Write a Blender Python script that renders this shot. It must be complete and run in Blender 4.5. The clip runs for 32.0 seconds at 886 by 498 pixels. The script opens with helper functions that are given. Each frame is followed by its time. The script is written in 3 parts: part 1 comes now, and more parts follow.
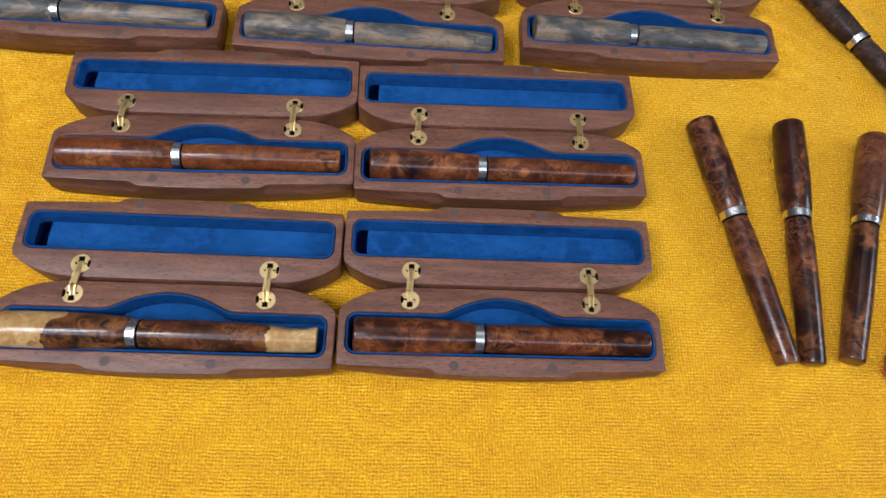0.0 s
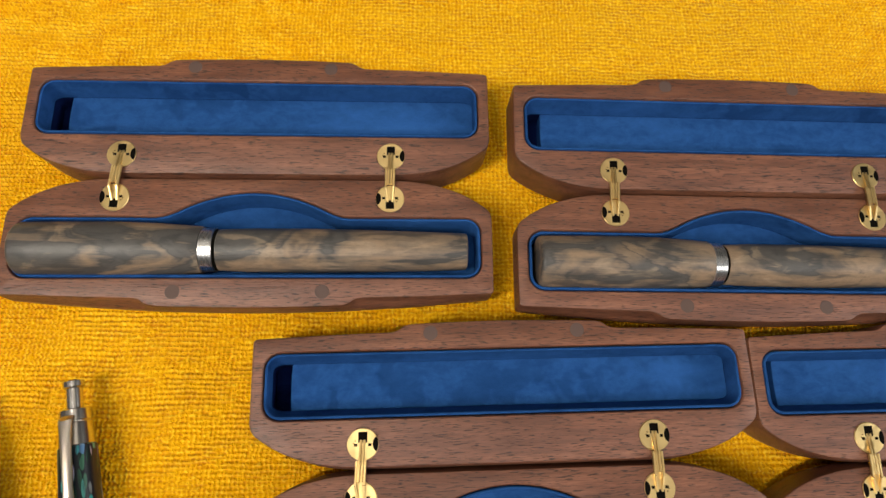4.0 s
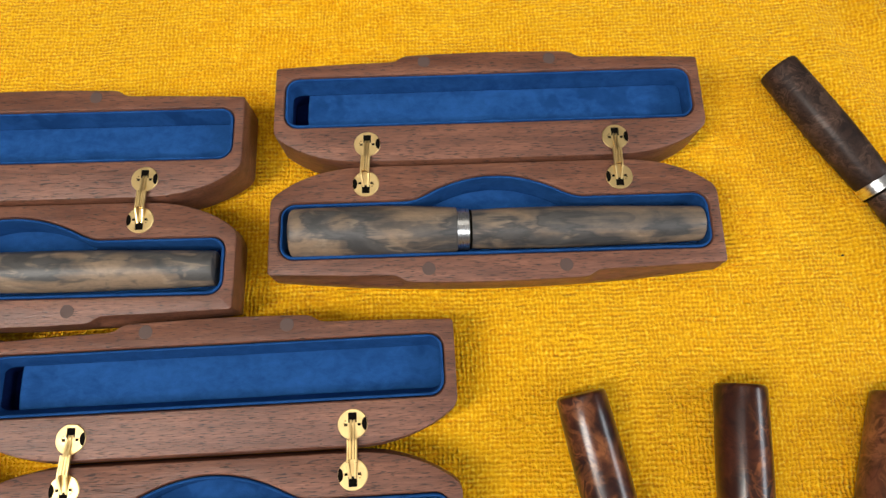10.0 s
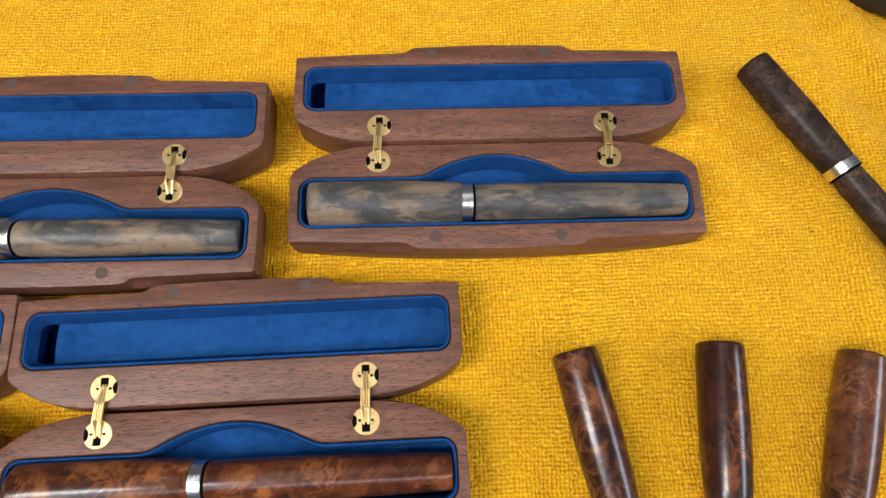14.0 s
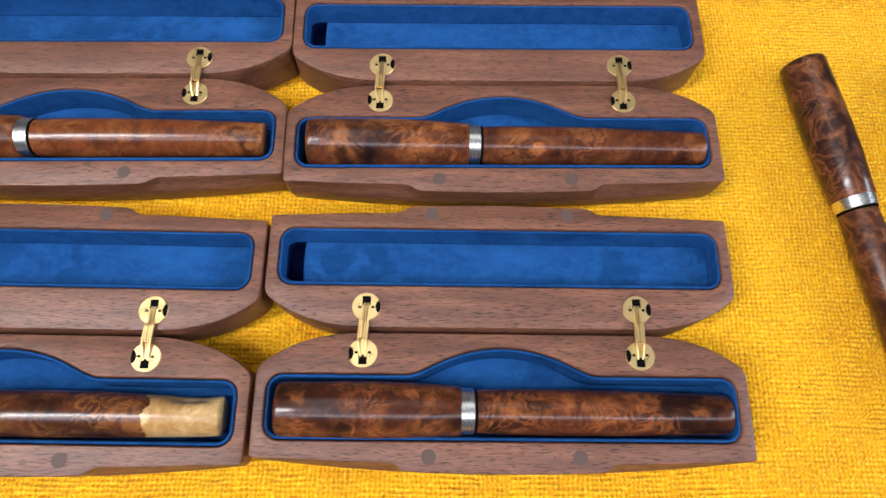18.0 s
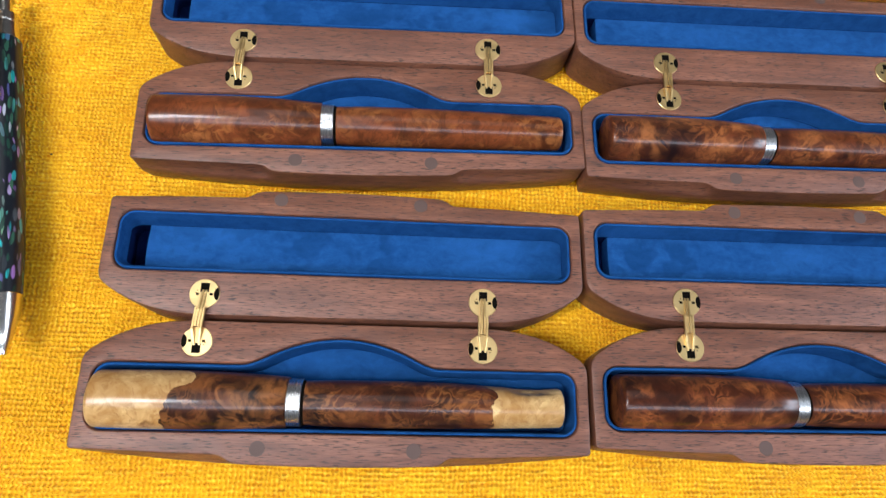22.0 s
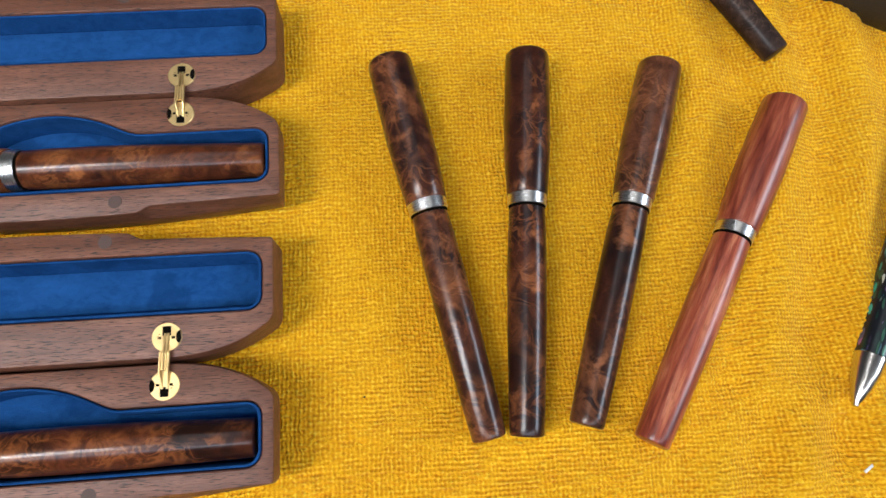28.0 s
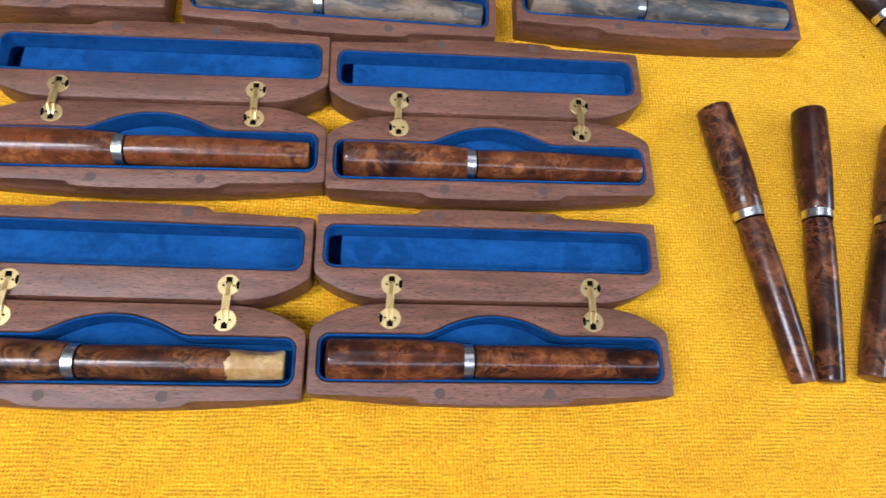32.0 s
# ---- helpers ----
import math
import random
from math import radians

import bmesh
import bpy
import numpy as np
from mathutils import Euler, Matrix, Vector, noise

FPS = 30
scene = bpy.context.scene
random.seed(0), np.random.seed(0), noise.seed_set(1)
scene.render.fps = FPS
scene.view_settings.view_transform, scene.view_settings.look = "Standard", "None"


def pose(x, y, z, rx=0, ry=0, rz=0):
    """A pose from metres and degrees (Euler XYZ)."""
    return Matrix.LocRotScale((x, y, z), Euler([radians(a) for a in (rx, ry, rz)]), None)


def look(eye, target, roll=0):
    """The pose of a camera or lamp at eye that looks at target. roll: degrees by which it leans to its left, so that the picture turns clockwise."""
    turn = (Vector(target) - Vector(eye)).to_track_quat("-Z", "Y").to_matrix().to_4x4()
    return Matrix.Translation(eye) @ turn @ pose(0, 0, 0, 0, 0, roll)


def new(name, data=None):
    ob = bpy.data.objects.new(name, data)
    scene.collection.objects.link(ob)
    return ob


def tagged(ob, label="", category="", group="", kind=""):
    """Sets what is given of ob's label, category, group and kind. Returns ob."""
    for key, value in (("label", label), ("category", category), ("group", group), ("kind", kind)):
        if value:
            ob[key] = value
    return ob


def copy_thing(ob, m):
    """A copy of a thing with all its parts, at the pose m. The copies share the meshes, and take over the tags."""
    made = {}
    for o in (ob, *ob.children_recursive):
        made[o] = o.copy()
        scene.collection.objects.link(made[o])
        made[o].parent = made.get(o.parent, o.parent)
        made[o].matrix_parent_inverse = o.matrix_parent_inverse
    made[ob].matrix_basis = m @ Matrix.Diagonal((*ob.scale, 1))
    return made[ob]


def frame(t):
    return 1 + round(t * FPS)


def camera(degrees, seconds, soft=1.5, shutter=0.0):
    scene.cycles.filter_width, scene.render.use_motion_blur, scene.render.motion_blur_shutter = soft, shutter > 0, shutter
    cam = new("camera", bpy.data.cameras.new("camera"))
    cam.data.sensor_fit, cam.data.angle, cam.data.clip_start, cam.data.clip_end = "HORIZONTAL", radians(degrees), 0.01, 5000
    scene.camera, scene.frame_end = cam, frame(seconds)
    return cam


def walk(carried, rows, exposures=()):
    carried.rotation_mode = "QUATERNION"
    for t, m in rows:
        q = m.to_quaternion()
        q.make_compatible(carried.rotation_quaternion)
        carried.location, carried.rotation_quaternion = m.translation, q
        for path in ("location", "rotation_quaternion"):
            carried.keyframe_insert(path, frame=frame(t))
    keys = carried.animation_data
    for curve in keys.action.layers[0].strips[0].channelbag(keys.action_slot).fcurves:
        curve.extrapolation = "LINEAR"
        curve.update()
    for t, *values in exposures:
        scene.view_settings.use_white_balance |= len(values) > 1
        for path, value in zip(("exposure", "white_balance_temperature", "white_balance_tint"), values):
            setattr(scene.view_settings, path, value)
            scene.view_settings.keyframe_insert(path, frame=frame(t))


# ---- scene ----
cam = camera(70.75, 32.0, soft=1.45, shutter=0.4)
PATH = [
    (0, (0.00186, 0.00295, 0.33601), (0.01915, 0.11923, 0.06000), 9.894),
    (0.5, (-0.01460, 0.02913, 0.33828), (0.00008, 0.13632, 0.05847), 9.529),
    (1, (-0.03804, 0.07319, 0.34731), (-0.02265, 0.17584, 0.06584), 10.222),
    (1.5, (-0.08642, 0.12707, 0.33265), (-0.07037, 0.22644, 0.05005), 10.192),
    (2, (-0.11927, 0.16666, 0.31146), (-0.10095, 0.26132, 0.02738), 10.763),
    (2.5, (-0.14928, 0.19843, 0.28164), (-0.13013, 0.29069, -0.00318), 11.189),
    (4.5, (-0.14793, 0.23107, 0.23322), (-0.13777, 0.30743, -0.05672), 7.771),
    (5, (-0.11597, 0.23201, 0.23720), (-0.11186, 0.31056, -0.05231), 3.251),
    (5.5, (-0.07851, 0.23145, 0.23635), (-0.08120, 0.30891, -0.05346), -1.735),
    (6, (-0.04069, 0.23420, 0.23483), (-0.05107, 0.30961, -0.05535), -7.586),
    (6.5, (-0.01056, 0.23462, 0.23330), (-0.02535, 0.30786, -0.05724), -11.348),
    (7, (-0.00116, 0.23225, 0.23350), (-0.01485, 0.30890, -0.05622), -10.284),
    (7.5, (0.02867, 0.22915, 0.23284), (0.01179, 0.30969, -0.05566), -12.254),
    (8, (0.06655, 0.22701, 0.23541), (0.05727, 0.30884, -0.05306), -7.598),
    (8.5, (0.10001, 0.22688, 0.23617), (0.09320, 0.31014, -0.05197), -6.392),
    (9, (0.12209, 0.22783, 0.23661), (0.11909, 0.30740, -0.05263), -4.223),
    (9.5, (0.13505, 0.22425, 0.24163), (0.13233, 0.30188, -0.04814), -4.102),
    (10, (0.13553, 0.22348, 0.24499), (0.13673, 0.30403, -0.04399), -1.176),
    (10.5, (0.13782, 0.22335, 0.24478), (0.14042, 0.30599, -0.04360), -0.218),
    (11, (0.13907, 0.22514, 0.24456), (0.13776, 0.30820, -0.04371), -2.680),
    (11.5, (0.13815, 0.22219, 0.24374), (0.13790, 0.30628, -0.04424), -1.791),
    (12, (0.13569, 0.21743, 0.24555), (0.13608, 0.30331, -0.04190), -1.275),
    (12.5, (0.13484, 0.21387, 0.24766), (0.13787, 0.30033, -0.03959), 0.391),
    (13, (0.13435, 0.21047, 0.25128), (0.13479, 0.29876, -0.03544), -1.373),
    (13.5, (0.13148, 0.20488, 0.25500), (0.13601, 0.29462, -0.03122), 1.065),
    (15.5, (0.12289, 0.15753, 0.26905), (0.12979, 0.25715, -0.01384), 2.992),
    (16, (0.11560, 0.13797, 0.26760), (0.12019, 0.23984, -0.01454), 2.169),
    (16.5, (0.08714, 0.11551, 0.24705), (0.08736, 0.21192, -0.03703), 0.756),
    (17, (0.06215, 0.09750, 0.24109), (0.06297, 0.19070, -0.04407), 1.405),
    (17.5, (0.04484, 0.08395, 0.23964), (0.04736, 0.17700, -0.04555), 2.486),
    (18, (0.02866, 0.07316, 0.24024), (0.03286, 0.16577, -0.04508), 3.425),
    (18.5, (0.01162, 0.07040, 0.24271), (0.01935, 0.16349, -0.04238), 5.324),
    (19, (-0.00549, 0.06910, 0.24342), (0.00608, 0.16269, -0.04137), 7.449),
    (19.5, (-0.02513, 0.06788, 0.23901), (-0.00973, 0.15925, -0.04632), 10.166),
    (20, (-0.04370, 0.06584, 0.23797), (-0.02528, 0.15485, -0.04793), 12.376),
    (20.5, (-0.06346, 0.06209, 0.23925), (-0.04189, 0.15137, -0.04634), 14.366),
    (21, (-0.07929, 0.06310, 0.23665), (-0.05523, 0.15208, -0.04884), 16.085),
    (21.5, (-0.09316, 0.06712, 0.23612), (-0.07028, 0.15512, -0.04977), 15.821),
    (22, (-0.10088, 0.07286, 0.23795), (-0.07958, 0.16037, -0.04821), 15.127),
    (22.5, (-0.09847, 0.08026, 0.23960), (-0.07907, 0.16692, -0.04696), 14.130),
    (23, (-0.07514, 0.08173, 0.23873), (-0.06011, 0.16933, -0.04780), 11.312),
    (23.5, (-0.05123, 0.07371, 0.24212), (-0.03517, 0.16176, -0.04422), 11.516),
    (24, (-0.00492, 0.07807, 0.23740), (0.00860, 0.16400, -0.04971), 10.301),
    (24.5, (0.06181, 0.07713, 0.23590), (0.07746, 0.16325, -0.05104), 11.246),
    (25, (0.13834, 0.08127, 0.22910), (0.15067, 0.15430, -0.06162), 9.250),
    (25.5, (0.19924, 0.09748, 0.23388), (0.21245, 0.16106, -0.05901), 8.859),
    (27.5, (0.19320, 0.09400, 0.23949), (0.21311, 0.16573, -0.05113), 11.747),
    (28, (0.18413, 0.09262, 0.24611), (0.20528, 0.16567, -0.04409), 12.760),
    (28.5, (0.17017, 0.09234, 0.25326), (0.19220, 0.16627, -0.03665), 13.880),
    (29, (0.16780, 0.08875, 0.26158), (0.18987, 0.16497, -0.02773), 14.154),
    (29.5, (0.15569, 0.08420, 0.26842), (0.17959, 0.16417, -0.01974), 15.115),
    (30, (0.14017, 0.07514, 0.27666), (0.16521, 0.15796, -0.01059), 15.655),
    (30.5, (0.11311, 0.06335, 0.29463), (0.13777, 0.14852, 0.00804), 15.412),
    (31, (0.08678, 0.05318, 0.30157), (0.10984, 0.14270, 0.01617), 14.148),
    (31.5, (0.03878, 0.04530, 0.30936), (0.06319, 0.13847, 0.02524), 15.061),
    (32, (0.00171, 0.04328, 0.30882), (0.02885, 0.13898, 0.02580), 16.738),
]
EXPOSURES = [
    (0, -0.06, 5500, 10), (1, 0.12, 5600, 10), (2, 0.04, 5930, 10), (5, -0.08, 7250, 10), (6.5, 0.10, 6850, 10), (9, 0.07, 6750, 10),
    (11, 0.09, 6250, 10), (13, 0.13, 6150, 10), (16, 0.2, 5800, 10), (17, 0.36, 5900, 10), (19, 0.32, 5900, 10), (21, 0.26, 5900, 10),
    (23, 0.31, 5650, 10), (24, 0.24, 5700, 10), (25, 0.10, 6450, 10), (28, -0.03, 5900, 10), (30, 0.07, 5800, 10), (32, 0.27, 5350, 10),
]
walk(cam, [(t, look(eye, target, roll)) for t, eye, target, roll in PATH], EXPOSURES)


# ---- light: ceiling lamps in a plain room ----
world = bpy.data.worlds.new("world")
scene.world = world
world.use_nodes = True
world.node_tree.nodes["Background"].inputs["Color"].default_value = (0.9, 0.95, 1.0, 1)
world.node_tree.nodes["Background"].inputs["Strength"].default_value = 0.3


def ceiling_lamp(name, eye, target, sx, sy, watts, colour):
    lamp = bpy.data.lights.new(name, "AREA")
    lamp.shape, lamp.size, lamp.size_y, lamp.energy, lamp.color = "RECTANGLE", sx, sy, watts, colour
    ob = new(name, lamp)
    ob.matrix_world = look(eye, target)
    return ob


ceiling_lamp("ceiling_tube_lamp", (-1.15, -0.30, 2.2), (0.05, 0.15, 0), 0.22, 1.50, 64, (1.0, 0.95, 0.88))
ceiling_lamp("ceiling_tube_lamp", (-0.36, 0.30, 2.15), (-0.36, 0.30, 0), 0.05, 3.00, 3.6, (0.95, 0.97, 1.0))
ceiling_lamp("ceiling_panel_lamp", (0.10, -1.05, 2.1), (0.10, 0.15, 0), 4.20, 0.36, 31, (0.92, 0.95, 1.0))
ceiling_lamp("side_window_lamp", (2.5, -0.1, 1.5), (0.2, 0.15, 0), 1.60, 0.70, 42, (0.88, 0.94, 1.0))
# Unseen panel, added so the brass hinges have something bright to mirror.
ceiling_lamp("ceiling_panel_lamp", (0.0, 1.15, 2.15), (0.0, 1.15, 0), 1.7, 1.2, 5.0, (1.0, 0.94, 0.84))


# ---- materials ----
class Nodes:
    """A small wrapper to write node materials in a few lines."""

    def __init__(self, name):
        self.m = bpy.data.materials.new(name)
        self.m.use_nodes = True
        self.t = self.m.node_tree
        self.bsdf = self.t.nodes["Principled BSDF"]

    def add(self, kind, **links):
        n = self.t.nodes.new(kind)
        for k, v in links.items():
            self.put(n, k.replace("_", " ") if k.replace("_", " ") in n.inputs else k, v)
        return n

    def put(self, n, key, v):
        key = int(key[1:]) if isinstance(key, str) and key[:1] == "i" and key[1:].isdigit() else key
        if isinstance(v, bpy.types.NodeSocket):
            self.t.links.new(v, n.inputs[key])
        else:
            n.inputs[key].default_value = v

    def coords(self, scale=(1, 1, 1), shuffle=0.0):
        c = self.add("ShaderNodeTexCoord").outputs["Object"]
        if shuffle:
            r = self.add("ShaderNodeObjectInfo").outputs["Random"]
            off = self.add("ShaderNodeVectorMath")
            off.operation = "SCALE"
            off.inputs[0].default_value = (shuffle, shuffle * 0.73, shuffle * 0.41)
            self.t.links.new(r, off.inputs["Scale"])
            plus = self.add("ShaderNodeVectorMath")
            self.t.links.new(c, plus.inputs[0])
            self.t.links.new(off.outputs[0], plus.inputs[1])
            c = plus.outputs[0]
        mp = self.add("ShaderNodeMapping", Vector=c)
        mp.inputs["Scale"].default_value = scale
        return mp.outputs[0]

    def noise(self, vec, scale, detail=3.0, rough=0.55, distort=0.0):
        n = self.add("ShaderNodeTexNoise", Vector=vec, Scale=scale, Detail=detail, Roughness=rough, Distortion=distort)
        return n.outputs["Fac"]

    def warp(self, vec, scale, amount):
        n = self.add("ShaderNodeTexNoise", Vector=vec, Scale=scale, Detail=2.0)
        sub = self.add("ShaderNodeVectorMath")
        sub.operation = "MULTIPLY_ADD"
        self.t.links.new(n.outputs["Color"], sub.inputs[0])
        sub.inputs[1].default_value = (amount,) * 3
        self.t.links.new(vec, sub.inputs[2])
        return sub.outputs[0]

    def ramp(self, fac, *stops, ease=False):
        r = self.add("ShaderNodeValToRGB", Fac=fac)
        e = r.color_ramp.elements
        while len(e) < len(stops):
            e.new(0.5)
        for el, (p, c) in zip(e, stops):
            el.position = p
            el.color = (c, c, c, 1) if isinstance(c, (int, float)) else (*c, 1)
        if ease:
            r.color_ramp.interpolation = "EASE"
        return r.outputs["Color"]

    def mix(self, fac, a, b, mode="MIX"):
        n = self.t.nodes.new("ShaderNodeMix")
        n.data_type, n.blend_type = "RGBA", mode
        for i, v in ((0, fac), (6, a), (7, b)):
            if isinstance(v, bpy.types.NodeSocket):
                self.t.links.new(v, n.inputs[i])
            else:
                n.inputs[i].default_value = (*v, 1) if isinstance(v, tuple) and len(v) == 3 else v
        return n.outputs[2]

    def math(self, op, a, b=0.0):
        n = self.t.nodes.new("ShaderNodeMath")
        n.operation = op
        for i, v in ((0, a), (1, b)):
            if isinstance(v, bpy.types.NodeSocket):
                self.t.links.new(v, n.inputs[i])
            else:
                n.inputs[i].default_value = v
        return n.outputs[0]

    def spots(self, col, vec, tones, rows):
        """Blotches on a turned body: mm along it, share across its top (-1 to 1), mm long, mm wide, tone, strength."""
        for x, share, a, b, tone, strength in rows:
            r = 8.9 if x < 66 else 7.3
            at = (x * 0.001, share * r * 0.001, math.sqrt(max(0, 1 - share * share)) * r * 0.001)
            size = (a * 0.0005, b * 0.0005, b * 0.0006)
            mp = self.add("ShaderNodeMapping", Vector=vec)
            mp.inputs["Scale"].default_value = tuple(1 / v for v in size)
            mp.inputs["Location"].default_value = tuple(-p / v for p, v in zip(at, size))
            far = self.t.nodes.new("ShaderNodeVectorMath")
            far.operation = "LENGTH"
            self.t.links.new(mp.outputs[0], far.inputs[0])
            col = self.mix(self.math("MULTIPLY", self.ramp(far.outputs["Value"], (0.25, 1.0), (0.999, 0.0), ease=True), strength * 0.85), col, tones[tone])
        return col

    def done(self, colour, rough=0.5, metal=0.0, bump=None, depth=0.0005, strength=0.5, coat=0.0, sheen=0.0, spec=0.5):
        b = self.bsdf
        for key, v in (("Base Color", colour), ("Roughness", rough), ("Metallic", metal), ("Coat Weight", coat), ("Sheen Weight", sheen), ("Specular IOR Level", spec)):
            if isinstance(v, bpy.types.NodeSocket):
                self.t.links.new(v, b.inputs[key])
            else:
                b.inputs[key].default_value = (*v, 1) if isinstance(v, tuple) else v
        b.inputs["Coat Roughness"].default_value = 0.20
        b.inputs["Sheen Roughness"].default_value = 0.5
        if bump is not None:
            n = self.add("ShaderNodeBump", Height=bump, Distance=depth, Strength=strength)
            self.t.links.new(n.outputs[0], b.inputs["Normal"])
        return self.m


def walnut(name, light, dark, pore):
    n = Nodes(name)
    c = n.coords((1, 9, 9), 3.0)
    broad = n.noise(n.warp(c, 18, 0.01), 26, 4, 0.6)
    fine = n.noise(n.coords((1, 14, 14), 3.0), 160, 3, 0.6)
    col = n.mix(n.ramp(broad, (0.3, 0.0), (0.7, 1.0)), dark, light)
    col = n.mix(n.math("MULTIPLY", n.ramp(fine, (0.38, 1.0), (0.58, 0.0)), 0.6), col, dark)
    p = n.noise(n.coords((1, 9, 9), 3.0), 290, 1.5, 0.5)
    pores = n.ramp(p, (0.585, 0.0), (0.65, 1.0))
    col = n.mix(n.math("MULTIPLY", pores, 0.85), col, pore)
    rough = n.math("ADD", n.math("MULTIPLY", fine, 0.2), 0.36)
    return n.done(col, rough, bump=n.math("SUBTRACT", fine, pores), depth=0.00025, strength=0.5, spec=0.55)


def suede(name, deep, pale):
    n = Nodes(name)
    c = n.coords((1, 1, 1), 2.0)
    nap = n.noise(n.coords((0.8, 1.2, 1), 2.0), 190, 5, 0.75, 0.4)
    fuzz = n.noise(c, 1900, 2, 0.6)
    col = n.mix(n.ramp(nap, (0.32, 0.0), (0.70, 1.0)), deep, pale)
    col = n.mix(n.math("MULTIPLY", fuzz, 0.25), col, pale)
    thumbed = n.noise(n.warp(c, 70, 0.012), 85, 2, 0.5)
    where = n.noise(c, 17, 2, 0.5)
    marks = n.math("MULTIPLY", n.ramp(thumbed, (0.50, 0.0), (0.58, 1.0)), n.ramp(where, (0.46, 0.0), (0.60, 0.55)))
    col = n.mix(marks, col, tuple(v * 0.75 for v in deep))
    brushed = n.noise(n.coords((0.35, 1.0, 1), 2.0), 46, 3, 0.6)
    col = n.mix(n.math("MULTIPLY", n.ramp(brushed, (0.52, 0.0), (0.72, 1.0)), 0.35), col, tuple(v * 1.5 for v in pale))
    return n.done(col, 0.9, bump=n.math("ADD", fuzz, n.math("MULTIPLY", nap, 0.6)), depth=0.0003, strength=0.5, spec=0.03)


def burl(name, dark, mid, light, seed, dark_share=0.45, scale=1.0, ends=None, gloss=0.14, marks=()):
    n = Nodes(name)
    own = n.add("ShaderNodeTexCoord").outputs["Object"]
    base = n.add("ShaderNodeMapping", Vector=own)
    base.inputs["Location"].default_value = (seed, seed * 0.37, seed * 0.71)
    c = base.outputs[0]
    scale = scale * 1.5
    w = n.warp(n.warp(c, 45 * scale, 0.011), 130 * scale, 0.006)
    blotch = n.noise(w, 36 * scale, 3, 0.6, 0.6)
    curl = n.noise(n.warp(w, 210 * scale, 0.004), 130 * scale, 3, 0.6, 1.2)
    fleck = n.noise(w, 330 * scale, 3, 0.7, 1.0)
    col = n.mix(n.ramp(curl, (0.36, 0.0), (0.64, 1.0)), tuple(v * 0.5 for v in mid), mid)
    col = n.mix(n.ramp(blotch, (dark_share - 0.10, 1.0), (dark_share + 0.12, 0.0)), col, dark)
    shift = n.add("ShaderNodeMapping", Vector=n.warp(n.warp(own, 130, 0.0080), 380, 0.0050))
    shift.inputs["Location"].default_value = (-0.0065, -0.0065, -0.0065)
    col = n.spots(col, shift.outputs[0], (dark, light, tuple((a + b) / 2 for a, b in zip(mid, light))), marks)
    for k, (sc, share) in enumerate(((70, 0.42), (150, 0.42))):
        ridge = n.math("ABSOLUTE", n.math("SUBTRACT", n.noise(n.warp(w, 90 * scale, 0.004), sc * scale, 2, 0.5, 1.2), 0.5))
        lit = n.math("MULTIPLY", n.ramp(ridge, (0.0, 1.0), (0.10, 0.0), ease=True), n.ramp(n.noise(w, 45 * scale + 9 * k, 2), (0.46, 0.0), (0.62, 1.0)))
        col = n.mix(n.math("MULTIPLY", lit, share), col, light)
    veins = n.math("ABSOLUTE", n.math("SUBTRACT", n.noise(n.warp(w, 70 * scale, 0.005), 55 * scale, 3, 0.6, 1.8), 0.47))
    col = n.mix(n.math("MULTIPLY", n.ramp(veins, (0.0, 1.0), (0.030, 0.0), ease=True), 0.35), col, dark)
    col = n.mix(n.math("MULTIPLY", n.ramp(fleck, (0.34, 1.0), (0.46, 0.0)), 0.3), col, dark)
    if ends:
        pale, x0, x1, notch = ends
        x = n.add("ShaderNodeSeparateXYZ", Vector=own).outputs[0]
        jag = n.math("MULTIPLY", n.math("SUBTRACT", n.noise(n.warp(c, 160, 0.004), 62, 3, 0.55), 0.5), 0.045)
        xx = n.math("ADD", x, jag)
        is_end = n.math("ADD", n.math("LESS_THAN", xx, x0), n.math("GREATER_THAN", xx, x1))
        straw = n.mix(n.ramp(curl, (0.3, 0.0), (0.65, 1.0)), (pale[0] * 0.55, pale[1] * 0.45, pale[2] * 0.35), pale)
        straw = n.mix(n.ramp(blotch, (0.40, 0.8), (0.56, 0.0)), straw, (pale[0] * 0.5, pale[1] * 0.36, pale[2] * 0.22))
        straw = n.mix(n.math("MULTIPLY", n.ramp(fleck, (0.36, 1.0), (0.48, 0.0)), 0.5), straw, (0.28, 0.13, 0.04))
        straw = n.spots(straw, shift.outputs[0], (dark, mid), notch)
        col = n.mix(is_end, col, straw)
    return n.done(col, gloss + 0.16, bump=curl, depth=0.00005, strength=0.03, coat=0.45 if gloss < 0.2 else 0.06, spec=0.15)


def bog_wood(name, seed, marks=()):
    n = Nodes(name)
    own = n.add("ShaderNodeTexCoord").outputs["Object"]
    base = n.add("ShaderNodeMapping", Vector=own)
    base.inputs["Location"].default_value = (seed, seed * 0.37, seed * 0.71)
    base.inputs["Scale"].default_value = (0.5, 1.15, 1.15)
    w = n.warp(n.warp(base.outputs[0], 40, 0.016), 110, 0.006)
    grain = n.noise(base.outputs[0], 700, 3, 0.7)
    streak = n.noise(n.warp(n.coords((0.10, 1.6, 1.6)), 50, 0.004), 420, 3, 0.65)
    feather = n.math("MULTIPLY", n.math("SUBTRACT", streak, 0.5), 0.22)
    blot = n.math("ADD", n.noise(w, 46, 3, 0.5, 1.2), feather)
    fine = n.math("ADD", n.noise(w, 105, 3, 0.55, 1.0), feather)
    tan, grey, black = (0.255, 0.172, 0.108), (0.082, 0.075, 0.068), (0.042, 0.040, 0.039)
    col = n.mix(n.ramp(blot, (0.44, 0.0), (0.58, 1.0)), grey, tan)
